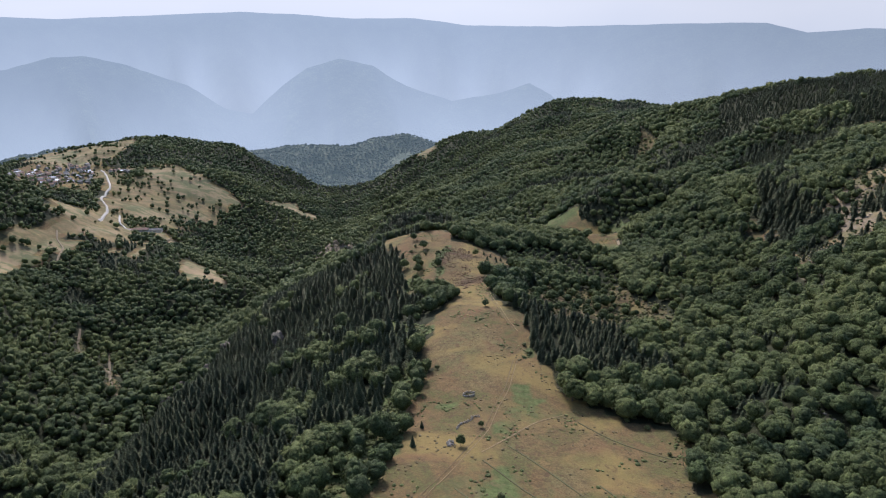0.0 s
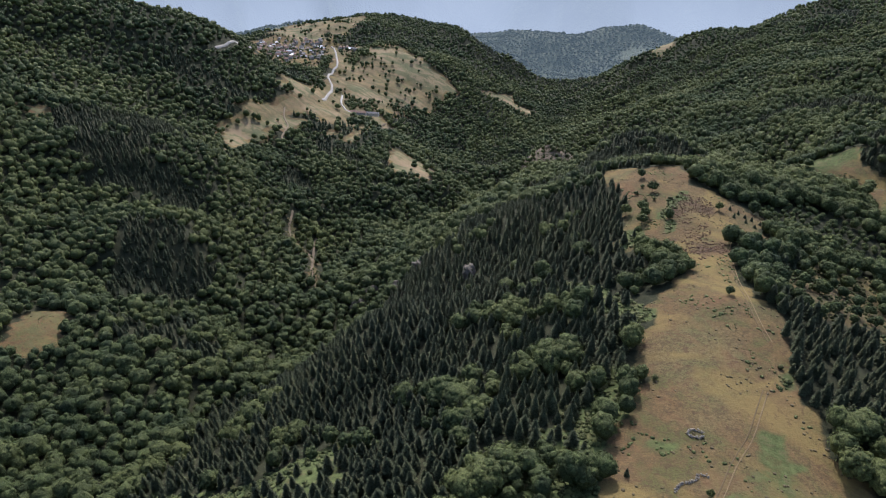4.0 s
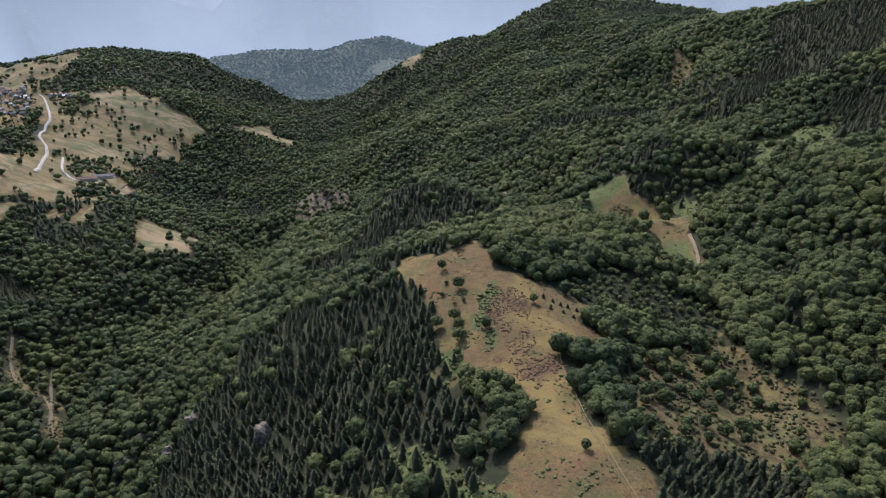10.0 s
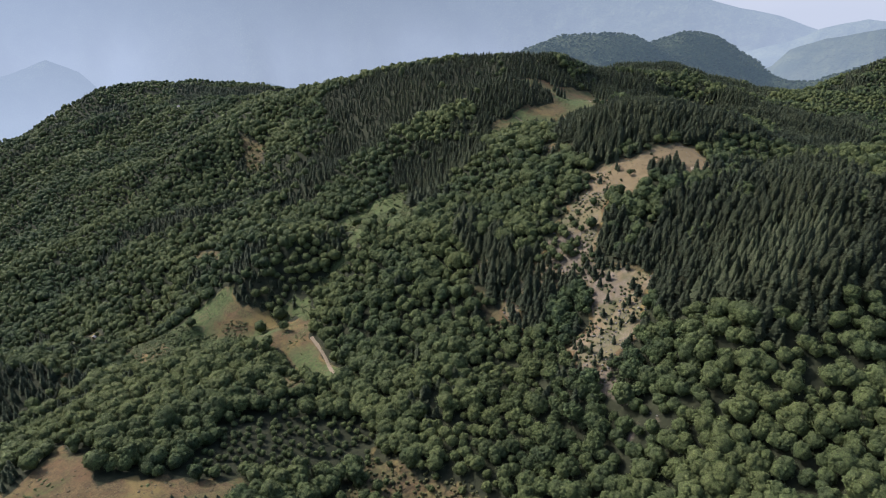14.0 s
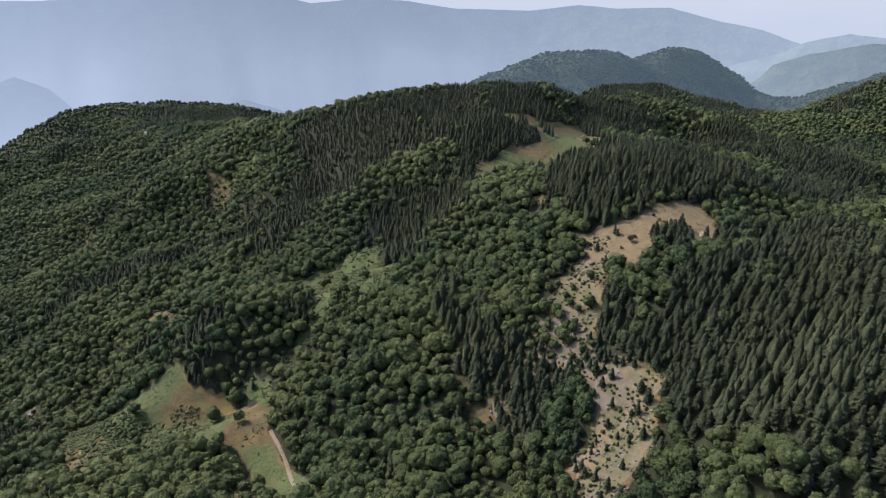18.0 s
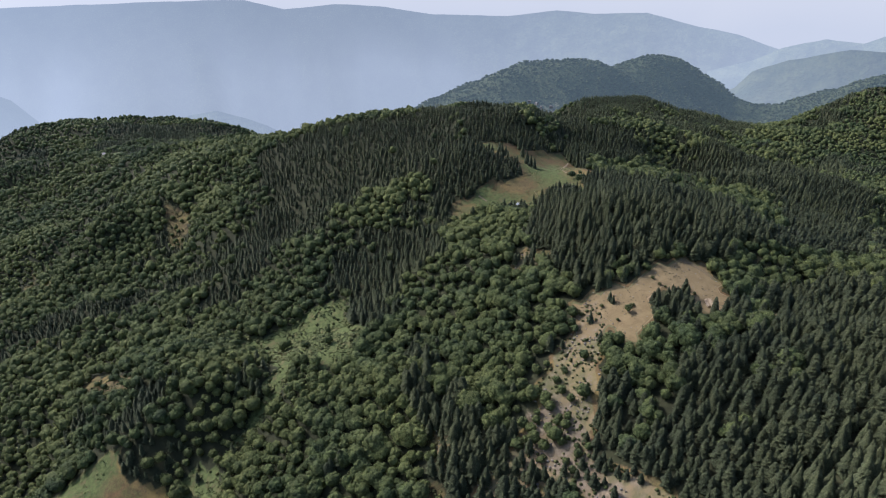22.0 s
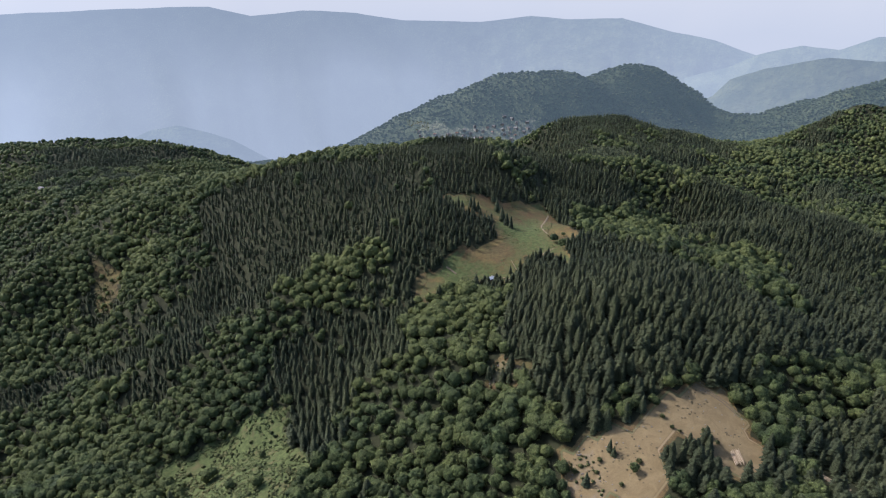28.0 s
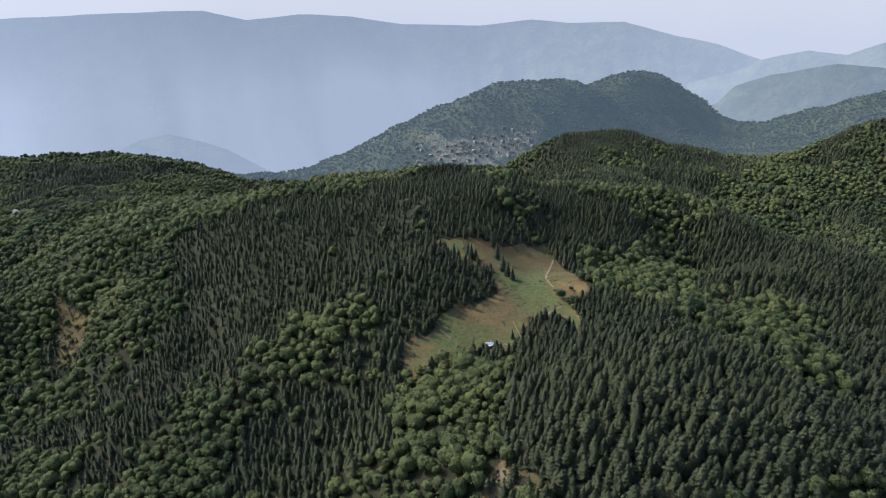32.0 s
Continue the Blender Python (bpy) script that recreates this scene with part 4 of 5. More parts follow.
def leaf_sprays(rng, count, size, reach, middle):
    """Leafy sprays as loose triangles over a dome, facing outward more or less."""
    v, f = [], []
    for k in range(count):
        up = 1 - 1.25 * (k + rng.uniform(0, 1)) / count
        a = k * 2.4 + rng.normal(0, 0.35)
        c = math.sqrt(max(0.0, 1 - up * up))
        out = Vector((c * math.cos(a), c * math.sin(a), up))
        q = reach * rng.uniform(0.82, 1.16)
        n = (out + Vector(rng.normal(0, 0.26, 3))).normalized()
        side = n.orthogonal().normalized()
        side.rotate(Matrix.Rotation(rng.uniform(0, 6.28), 3, n))
        other = n.cross(side)
        at = Vector((out.x * q, out.y * q, out.z * q * 0.92 + middle))
        s = size * rng.uniform(0.7, 1.3)
        b = len(v)
        v += [tuple(at + side * s), tuple(at - side * s * 0.5 + other * s * 0.9), tuple(at - side * s * 0.5 - other * s * 0.9)]
        f.append((b, b + 1, b + 2))
    return np.array(v), np.array(f)


def broadleaf_shape(rng, clumps, trunk, sprays=0, size=0.17, fine=False):
    """A leafy crown of height 1: a core with lobes set over its dome, roughened with sprays."""
    vs, fs, n = [], [], 0
    for k in range(clumps):
        v, f = (ICO_V, ICO_F) if fine or k == 0 else (OCTA_V, OCTA_F)
        if k == 0:
            c, r = np.array((0, 0, 0.53)), 0.43
        else:
            up = 1 - 1.1 * (k - 0.5 + rng.uniform(-0.3, 0.3)) / (clumps - 1)
            a = 2.4 * k + rng.normal(0, 0.3)
            flat = math.sqrt(max(0.0, 1 - up * up))
            q = rng.uniform(0.24, 0.31)
            c = np.array((math.cos(a) * flat * q, math.sin(a) * flat * q, 0.56 + up * q))
            r = rng.uniform(0.15, 0.20)
        m = np.linalg.qr(rng.normal(0, 1, (3, 3)))[0]
        vs.append(v @ m * r * rng.uniform(0.78, 1.2, (len(v), 1)) * (1, 1, 1.0) + c)
        fs.append((f if np.linalg.det(m) > 0 else f[:, ::-1]) + n)
        n += len(v)
    if sprays:
        v, f = leaf_sprays(rng, sprays, size, 0.455, 0.54)
        vs.append(v)
        fs.append(f + n)
        n += len(v)
    if trunk:
        vs.append(np.array([(0.03, 0, -0.15), (-0.02, 0.025, -0.15), (-0.02, -0.025, -0.15), (0, 0, 0.5)]))
        fs.append(np.array([(0, 1, 3), (1, 2, 3), (2, 0, 3)]) + n)
    return np.concatenate(vs), np.concatenate(fs)


def joined(name, shapes, pick, place, tall, wide, turn, material):
    """Plants a shape at each place and joins them into one mesh."""
    verts, faces, base = [], [], 0
    for s, (v, f) in enumerate(shapes):
        at = np.nonzero(pick == s)[0]
        if not len(at):
            continue
        ca, sa = np.cos(turn[at])[:, None], np.sin(turn[at])[:, None]
        w = wide[at][:, None]
        out = np.empty((len(at), len(v), 3), np.float32)
        out[:, :, 0] = (v[:, 0] * ca - v[:, 1] * sa) * w + place[at, 0, None]
        out[:, :, 1] = (v[:, 0] * sa + v[:, 1] * ca) * w + place[at, 1, None]
        out[:, :, 2] = v[:, 2] * tall[at][:, None] + place[at, 2, None]
        verts.append(out.reshape(-1, 3))
        faces.append((f[None] + (np.arange(len(at)) * len(v))[:, None, None] + base).reshape(-1, 3))
        base += len(at) * len(v)
    return mesh_from(name, np.concatenate(verts), np.concatenate(faces), material)


def from_path(x, y):
    """Plan distance from the camera's path, over which the land is seen nearest."""
    ax, ay, bx, by = 0.0, 150.0, 230.0, 460.0
    t = np.clip(((x - ax) * (bx - ax) + (y - ay) * (by - ay)) / ((bx - ax) ** 2 + (by - ay) ** 2), 0, 1)
    return np.hypot(x - ax - t * (bx - ax), y - ay - t * (by - ay))


def seen_side(x, y):
    """The land roughly within the camera's view; trees are planted only there."""
    west = y > 60 + 0.52 * np.maximum(-x - 60, 0)
    east = y > 70 + 0.4 * np.clip(x - 60, 0, 450)
    return west & east


def stand_of_conifers(x, y):
    """Where spruce and pine take over from beech and oak."""
    n = fractal(x, y, 120, 61, 3) + 0.5 * fractal(x, y, 25, 71, 2) + 0.3 * fractal(x, y, 5, 73, 1)
    c = within(CONIFERS, x, y, 14)
    m = within(MIXED, x, y, 14)
    h = within(HALF_MIXED, x, y, 18)
    leafy = within(LEAFY, x, y, 18)
    open_land = within(FIELDS + PASTURE + VILLAGE_LAND + SCRUB, x, y, 10)
    return (np.where(leafy, n > 0.75, np.where(h, n > -0.12, np.where(c, n > -0.62, np.where(m, n > -0.58, n > 0.85)))) & ~open_land) | (within(BARREN, x, y, 12) & (n > -0.5))


def near_road(x, y):
    """Strips kept open along the roads and tracks, round the barns, and round the logs so the camera sees them."""
    hit = np.zeros(x.shape, bool)
    for line, gap in ((VILLAGE_ROAD, 11), (FARM_ROAD, 8), (FIELD_PATH, 6), (WEST_ROAD, 8), (TRACK_A, 4), (TRACK_B, 4), (WOOD_TRACK, 4), (GULLY_TRACK, 4), (LOGS, 12), ([RIDGE_BARNS[0], RIDGE_BARNS[0]], 22), ([RIDGE_BARNS[1], RIDGE_BARNS[1]], 22)):
        for (ax, ay), (bx, by) in zip(line[:-1], line[1:]):
            t = np.clip(((x - ax) * (bx - ax) + (y - ay) * (by - ay)) / max((bx - ax) ** 2 + (by - ay) ** 2, 1), 0, 1)
            hit |= np.hypot(x - ax - t * (bx - ax), y - ay - t * (by - ay)) < gap
    return hit


def wood_density(x, y):
    """How much of the ground carries trees, from 0 to 1."""
    d = np.ones(x.shape)
    clump = fractal(x, y, 60, 81, 3)
    gap = fractal(x, y, 34, 95, 3)
    d[gap > 0.8] = 0.85
    d[within(SCRUB, x, y, 8)] = 0.3
    d[within(HAMLET_LAND, x, y, 8)] = 0.1
    d[within(SCREE, x, y, 8)] = 0.3
    bare = within(BARREN, x, y, 8)
    d[bare] = np.where(clump[bare] > -0.15, 0.9, 0.35)
    fields = within(PASTURE, x, y, 8)
    d[fields] = np.where(clump[fields] > 0.3, 0.8, 0.12)
    fields = within(FIELDS, x, y, 5)
    d[fields] = np.where(clump[fields] > 0.75, 0.6, 0.03)
    d[within(VILLAGE_LAND, x, y, 8)] = 0.35
    open_crest = within(MEADOWS, x, y, 5)
    d[within(MEADOWS[:4], x, y, 12)] = 0.3
    d[open_crest | within(BALD, x, y, 5)] = 0.0
    ferns = within(FERNS, x, y, 6)
    d[ferns] = np.where((y[ferns] < 480) & (x[ferns] < -12), 0.4, 0.035)
    return np.where(near_road(x, y), 0.0, d)


def far_hills(x, y):
    """The hills of the distance, beyond the near ridges."""
    return ((x > 1250) & (y > 1430)) | (x > 1850)


def scattered(rng, cell, near, far, box):
    """Places on a jittered grid between two distances."""
    x, y = np.meshgrid(np.arange(box[0], box[1], cell), np.arange(box[2], box[3], cell))
    x = x.ravel() + rng.uniform(-0.48, 0.48, x.size) * cell
    y = y.ravel() + rng.uniform(-0.48, 0.48, y.size) * cell
    d = from_path(x, y)
    beyond = far_hills(x, y)
    ok = np.where(beyond, far > 3000, (d >= near) & (d < far)) & seen_side(x, y)
    x, y = x[ok], y[ok]
    ok = rng.uniform(0, 1, x.size) < wood_density(x, y)
    return x[ok], y[ok]


# stands whose trees are things of their own
SINGLE_STANDS = {"conifer": [[(-75, 250), (-30, 250), (-30, 380), (-75, 380)], [(300, 345), (372, 345), (372, 430), (300, 430)]], "broadleaf": [[(180, 380), (290, 380), (290, 465), (180, 465)], [(50, 290), (110, 290), (110, 400), (50, 400)]]}
SINGLES = {}
RINGS = [  # from, to, conifer spacing, broadleaf spacing, detail
    (0, 230, 5.0, 6.0, 0),
    (230, 420, 5.2, 6.2, 1),
    (420, 850, 5.6, 6.8, 2),
    (850, 1600, 6.8, 8.0, 3),
    (1600, 1950, 9.5, 10.5, 4),
    (1950, 3200, 13.0, 13.0, 5),
]
middle_x, middle_y = np.meshgrid((GX[1:] + GX[:-1]) / 2, (GY[1:] + GY[:-1]) / 2)
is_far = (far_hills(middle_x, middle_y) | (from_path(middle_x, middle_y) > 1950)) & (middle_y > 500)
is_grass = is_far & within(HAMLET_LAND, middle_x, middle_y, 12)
# far ground takes the glowing materials too, so haze is painted there
ground.data.materials.append(HAZE_GLOW_WOOD)
ground.data.materials.append(HAZE_GLOW_GRASS)
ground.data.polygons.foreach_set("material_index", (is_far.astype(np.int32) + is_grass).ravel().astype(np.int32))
rng = np.random.default_rng(5)
CONIFER_SHAPES = [[conifer_shape(rng, b, w, q) for _ in range(10)] for b, w, q in ((58, True, 0.09), (38, False, 0.11), (20, False, 0.14), (9, False, 0.17), (3, False, 0.19), (0, False, 0.2))]
LEAF_SHAPES = [[broadleaf_shape(rng, c, w, n, q, p) for _ in range(10)] for c, w, n, q, p in ((9, True, 120, 0.05, True), (6, False, 60, 0.062, False), (4, False, 22, 0.085, False), (1, False, 6, 0.13, False), (1, False, 0, 0, False), (1, False, 0, 0, False))]
for near, far, c_cell, b_cell, detail in RINGS:
    box = (max(-1650, -far - 60), min(2900, 240 + far), 60, min(2900, 470 + far))
    for kind, cell in (("conifer", c_cell), ("broadleaf", b_cell)):
        x, y = scattered(rng, cell, near, far, box)
        is_conifer = stand_of_conifers(x, y)
        ok = is_conifer if kind == "conifer" else ~is_conifer
        x, y = x[ok], y[ok]
        n = len(x)
        grow = np.clip(1 + 0.2 * fractal(x, y, 40, 91, 2), 0.7, 1.3) * rng.triangular(*((0.62, 0.95, 1.32) if kind == "conifer" else (0.5, 0.85, 1.55)), n)
        young = within(PLANTATION, x, y)
        sparse = within(BARREN + SCRUB + SCREE + VILLAGE_LAND, x, y, 6)
        if kind == "conifer":
            tall = 10.0 * grow * (0.9 + 0.4 * np.clip((x - 200) / 100, 0, 1) * np.clip((900 - y) / 250, 0, 1))
            wide = np.maximum(tall * rng.uniform(0.95, 1.35, n), cell * (1.9 if detail > 2 else 1.45 if detail == 2 else 0.8))
            shapes, material = CONIFER_SHAPES[detail], CONIFER
        else:
            tall = 8.8 * grow
            wide = tall * rng.uniform(0.85, 1.2, n)
            shapes, material = LEAF_SHAPES[detail], BROADLEAF
        tall = np.where(young, 3.8, np.where(sparse, tall * 0.68, tall))
        wide = np.where(young, 4.4, np.where(sparse, wide * 0.7, wide))
        # far trees get the painted haze and are flattened to look smoother
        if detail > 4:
            material, tall, wide = HAZE_GLOW_WOOD, tall * 0.75, wide * 1.15
        place = np.stack([x, y, ground_z(x, y) - 0.3], -1)
        turn = rng.uniform(0, 6.28, n)
        if detail == 0:
            single = within(SINGLE_STANDS[kind], x, y)
            SINGLES[kind] = [(tuple(place[q]), float(tall[q]), float(wide[q]), float(turn[q])) for q in np.nonzero(single)[0][:280]]
            keep = ~single
            keep[np.nonzero(single)[0][280:]] = True
            place, tall, wide, turn, n = place[keep], tall[keep], wide[keep], turn[keep], int(keep.sum())
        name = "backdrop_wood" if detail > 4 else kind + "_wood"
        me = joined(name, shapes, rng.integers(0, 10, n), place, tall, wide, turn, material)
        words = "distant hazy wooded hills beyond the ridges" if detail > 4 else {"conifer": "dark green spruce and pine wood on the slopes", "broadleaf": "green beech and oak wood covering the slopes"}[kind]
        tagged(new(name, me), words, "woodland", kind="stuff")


# ---- the distance: mountain ranges with their haze painted as glow ----
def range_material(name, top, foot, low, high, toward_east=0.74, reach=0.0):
    """Air light painted as emission over a far slope, stronger towards its foot; a little of the wooded slope shows
    through.
    """
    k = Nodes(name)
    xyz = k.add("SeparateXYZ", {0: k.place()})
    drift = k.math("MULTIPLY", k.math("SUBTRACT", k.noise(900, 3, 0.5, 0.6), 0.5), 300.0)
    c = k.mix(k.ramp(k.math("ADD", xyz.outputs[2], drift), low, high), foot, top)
    # painted haze weakens eastward, away from the sun's side
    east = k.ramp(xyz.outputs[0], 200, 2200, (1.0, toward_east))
    # spurs that reach nearer get less of the painted haze
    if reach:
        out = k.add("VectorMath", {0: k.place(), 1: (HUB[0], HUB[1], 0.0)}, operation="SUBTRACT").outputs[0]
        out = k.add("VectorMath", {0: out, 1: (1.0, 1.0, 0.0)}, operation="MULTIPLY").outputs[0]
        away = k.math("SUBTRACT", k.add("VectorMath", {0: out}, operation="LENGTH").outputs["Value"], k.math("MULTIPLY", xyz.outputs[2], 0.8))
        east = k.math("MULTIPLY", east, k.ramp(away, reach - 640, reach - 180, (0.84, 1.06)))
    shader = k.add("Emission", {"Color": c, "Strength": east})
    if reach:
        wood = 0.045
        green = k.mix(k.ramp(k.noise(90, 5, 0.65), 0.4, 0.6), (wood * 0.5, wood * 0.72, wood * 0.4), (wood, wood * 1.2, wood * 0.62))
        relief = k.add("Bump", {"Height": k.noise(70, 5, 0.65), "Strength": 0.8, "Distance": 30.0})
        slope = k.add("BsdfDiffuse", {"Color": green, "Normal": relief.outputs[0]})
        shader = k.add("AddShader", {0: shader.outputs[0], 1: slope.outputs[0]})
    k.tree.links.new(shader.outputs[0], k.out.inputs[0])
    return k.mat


def mountain_range(name, label, eye, crest, distance, material, foot=-900, rough=14, seed=0, slope=1100, folds=0.5):
    """A far range: crest holds degrees east of north and the height there. Spurs run down from it to the foot."""
    az = np.arange(crest[0][0], crest[-1][0], 0.2)
    top = np.interp(az, [c[0] for c in crest], [c[1] for c in crest])
    top = top + rough * fractal(az, az * 0 + seed, 5.0, seed, 5)
    rows = np.linspace(0, 1, 26)
    verts = []
    for r in rows:
        bend = az + 5 * r * value_noise(az / 11 + seed, az * 0 + r * 0.8, seed + 3)
        spur = 1 - np.abs(fractal(bend, bend * 0 + 2.2 * r, 7.0, seed + 5, 4)) * 1.6
        d = distance - slope * (r ** 0.85) * (1 + folds * (spur - 0.5) * min(1, 4 * r))
        a = np.radians(az)
        verts.append(np.stack([eye[0] + d * np.sin(a), eye[1] + d * np.cos(a), top + (foot - top) * r], -1))
    v = np.concatenate(verts)
    n, m = len(az), len(rows)
    i = np.arange(n * m).reshape(m, n)
    f = np.stack([i[:-1, :-1], i[1:, :-1], i[1:, 1:], i[:-1, 1:]], -1).reshape(-1, 4)
    return tagged(new(name, mesh_from(name, v, f, material)), label, "mountains", kind="structure")


def far_haze_glow(reach):
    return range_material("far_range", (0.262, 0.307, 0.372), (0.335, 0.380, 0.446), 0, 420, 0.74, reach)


def near_haze_glow(reach):
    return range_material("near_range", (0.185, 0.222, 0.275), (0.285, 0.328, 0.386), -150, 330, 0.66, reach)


HUB = (60, 250)
# added glowing ring that stands in for the low sky behind the ranges
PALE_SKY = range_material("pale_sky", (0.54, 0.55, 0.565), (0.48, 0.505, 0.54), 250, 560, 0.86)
mountain_range("sky_glow_ring", "glowing ring standing in for pale milky sky over the mountains", HUB, [(-110, 1000), (0, 1000), (110, 1000)], 4690, PALE_SKY, rough=0, slope=0, folds=0)
mountain_range("far_range", "far mountain range with pale blue haze painted in as glow", HUB, [(-85, 470), (-50, 460), (-35, 485), (-31.7, 469), (-25.7, 490), (-18, 510), (-12.5, 493), (-8.9, 475), (-3.5, 474), (1, 430), (9.9, 420), (17.5, 440), (22, 450), (26, 450), (29, 395), (33, 420), (37, 405), (41, 362), (47, 355), (51, 392), (54, 378), (58, 388), (62, 315), (65, 270), (68, 200), (80, 180)], 4400, far_haze_glow(4400), rough=6, seed=2)
mountain_range("near_range", "blue wooded mountain flanks in haze", HUB, [(-85, 260), (-50, 200), (-36, 243), (-33, 296), (-30.7, 302), (-27.5, 248), (-23.4, 135), (-20.5, -10), (-18.3, -40), (-15.4, 118), (-13.3, 209), (-10.3, 260), (-7.3, 220), (-4.3, 105), (-0.1, 0), (5, 73), (7, 110), (9, 40), (11, -120), (14, -190)], 3700, near_haze_glow(3700), rough=10, seed=4)
mountain_range("east_range", "grey-blue wooded range across the valley", HUB, [(62, 20), (65, 125), (66, 200), (68.4, 262), (70.5, 291), (72.2, 308), (75.1, 300), (80, 340), (95, 420)], 3300, near_haze_glow(3300), rough=8, seed=6)
mountain_range("far_east_range", "pale grey-blue mountain behind the wooded range", HUB, [(63, 120), (66.2, 194), (67.9, 254), (70.7, 303), (73.1, 290), (75.2, 355), (95, 420)], 3900, far_haze_glow(3900), rough=6, seed=8)
mountain_range("valley_hill", "low hill in the valley, blue-grey haze painted in as glow", HUB, [(17, -80), (18, -22), (19.3, 7), (20.9, 39), (22.9, 52), (24.8, 21), (26.8, -21), (30.8, -157), (33, -260)], 3000, near_haze_glow(3000), rough=6, seed=9)


# ---- single things ----
def part(name, bm, material, parent, label=""):
    """Links a bmesh, or a mesh, as one part of a thing."""
    me = bm
    if isinstance(bm, bmesh.types.BMesh):
        me = bpy.data.meshes.new(name)
        bm.to_mesh(me)
        bm.free()
    if material and not me.materials:
        me.materials.append(material)
    ob = new(name, me)
    ob.parent = parent
    return tagged(ob, label)


def thing(name, label, category, at=(0, 0, 0), group=""):
    ob = tagged(new(name), label, category, group)
    ob.location = at
    return ob


def at_ground(x, y, lower=0.0):
    return (x, y, float(ground_z(x, y)[0]) - lower)


def crown_mesh(name, rng, clumps, low, material):
    """A crown of many leafy clumps round a core, height 1, with an uneven outline."""
    vs, fs, n = [], [], 0
    middle = low + (1 - low) * 0.5
    for k in range(clumps):
        if k == 0:
            c, r = np.array((0, 0, middle)), 0.33
        else:
            up = 1 - 1.5 * (k - 0.5 + rng.uniform(-0.4, 0.4)) / (clumps - 1)
            a, flat = 2.4 * k + rng.normal(0, 0.3), math.sqrt(max(0.0, 1 - up * up))
            q = rng.uniform(0.25, 0.36)
            c = np.array((math.cos(a) * flat * q, math.sin(a) * flat * q, middle + up * q * (1 - low) * 1.05))
            r = rng.uniform(0.10, 0.165)
        vs.append(ICO_V * rng.uniform(0.75, 1.28, (12, 1)) * r * (1, 1, 0.85) + c)
        fs.append(ICO_F + n)
        n += 12
    v, f = leaf_sprays(rng, clumps * 5, 0.05, 0.455, middle)
    return mesh_from(name, np.concatenate(vs + [v]), np.concatenate(fs + [f + n]), material)


def spruce_mesh(name, rng, material, levels=14, spread=0.225):
    """Whorls of drooping boughs on a spire, height 1."""
    v, f = [], []
    for k in range(levels):
        z = 0.13 + 0.85 * k / (levels - 1)
        r = spread * (1 - k / (levels - 0.3)) ** 0.85 + 0.012
        count = 10 if k < levels - 4 else 6
        a0 = rng.uniform(0, 6.28)
        for b in range(count):
            a = a0 + 6.283 * b / count + rng.normal(0, 0.18)
            q = r * rng.uniform(0.7, 1.2)
            w = 0.42 * q + 0.012
            ca, sa = math.cos(a), math.sin(a)
            n = len(v)
            drop = 0.10 * q / spread + 0.02
            v += [(0, 0, z + 0.055), (ca * q * 0.6 - sa * w, sa * q * 0.6 + ca * w, z - drop * 0.5), (ca * q, sa * q, z - drop), (ca * q * 0.6 + sa * w, sa * q * 0.6 - ca * w, z - drop * 0.5), (ca * q * 0.5, sa * q * 0.5, z + 0.012)]
            f += [(n, n + 1, n + 4), (n + 1, n + 2, n + 4), (n + 2, n + 3, n + 4), (n + 3, n, n + 4)]
    return mesh_from(name, np.array(v), np.array(f)[:, ::-1], material, False)


def trunk_mesh(name, rng, top, limbs, thick=0.022):
    """A tapered trunk, height 1, with limbs reaching into the crown."""
    bm = bmesh.new()

    def stick(a, b, r0, r1, sides=6):
        a, b = Vector(a), Vector(b)
        m = Matrix.Translation((a + b) / 2) @ (b - a).to_track_quat("Z", "Y").to_matrix().to_4x4()
        bmesh.ops.create_cone(bm, cap_ends=True, segments=sides, radius1=r0, radius2=r1, depth=(b - a).length, matrix=m)

    stick((0, 0, -0.06), (0, 0, top), thick, thick * 0.45)
    for k in range(limbs):
        a = 6.283 * k / max(limbs, 1) + rng.uniform(-0.4, 0.4)
        z = rng.uniform(0.25, 0.5) * top / 0.6
        stick((0, 0, z), (math.cos(a) * 0.22, math.sin(a) * 0.22, z + rng.uniform(0.14, 0.26)), thick * 0.5, thick * 0.2, 5)
    me = bpy.data.meshes.new(name)
    bm.to_mesh(me)
    bm.free()
    me.materials.append(BARK)
    return me


trng = np.random.default_rng(11)
SPRUCE_PARTS = [(trunk_mesh("trunk", trng, 0.85, 0, 0.018), spruce_mesh("crown", trng, CONIFER)) for _ in range(5)]
BEECH_PARTS = [(trunk_mesh("trunk", trng, 0.6, 4), crown_mesh("crown", trng, 26, 0.12, BROADLEAF)) for _ in range(5)]
BUSH_PARTS = [(trunk_mesh("stem", trng, 0.4, 3, 0.03), crown_mesh("leaves", trng, 16, -0.1, SHRUB)) for _ in range(4)]


def plant(name, label, category, parts, names, place, tall, wide, turn, group):
    ob = thing(name, label, category, place, group)
    ob.rotation_euler = (0, 0, turn)
    ob.scale = (wide, wide, tall)
    for me, n in zip(parts, names):
        p = new(n, me)
        p.parent = ob
    return ob


for kind, name, label, sets in (
    ("conifer", "spruce_tree", "slender dark green spruce in a dense stand", SPRUCE_PARTS),
    ("broadleaf", "beech_tree", "round green beech in the closed wood", BEECH_PARTS),
):
    for n, (place, tall, wide, turn) in enumerate(SINGLES[kind]):
        plant(name, label, "tree", sets[n % 5], ("trunk", "crown"), place, tall, wide * (1.05 if kind == "conifer" else 0.95), turn, name.replace("_", " ") + "s of the near stands")
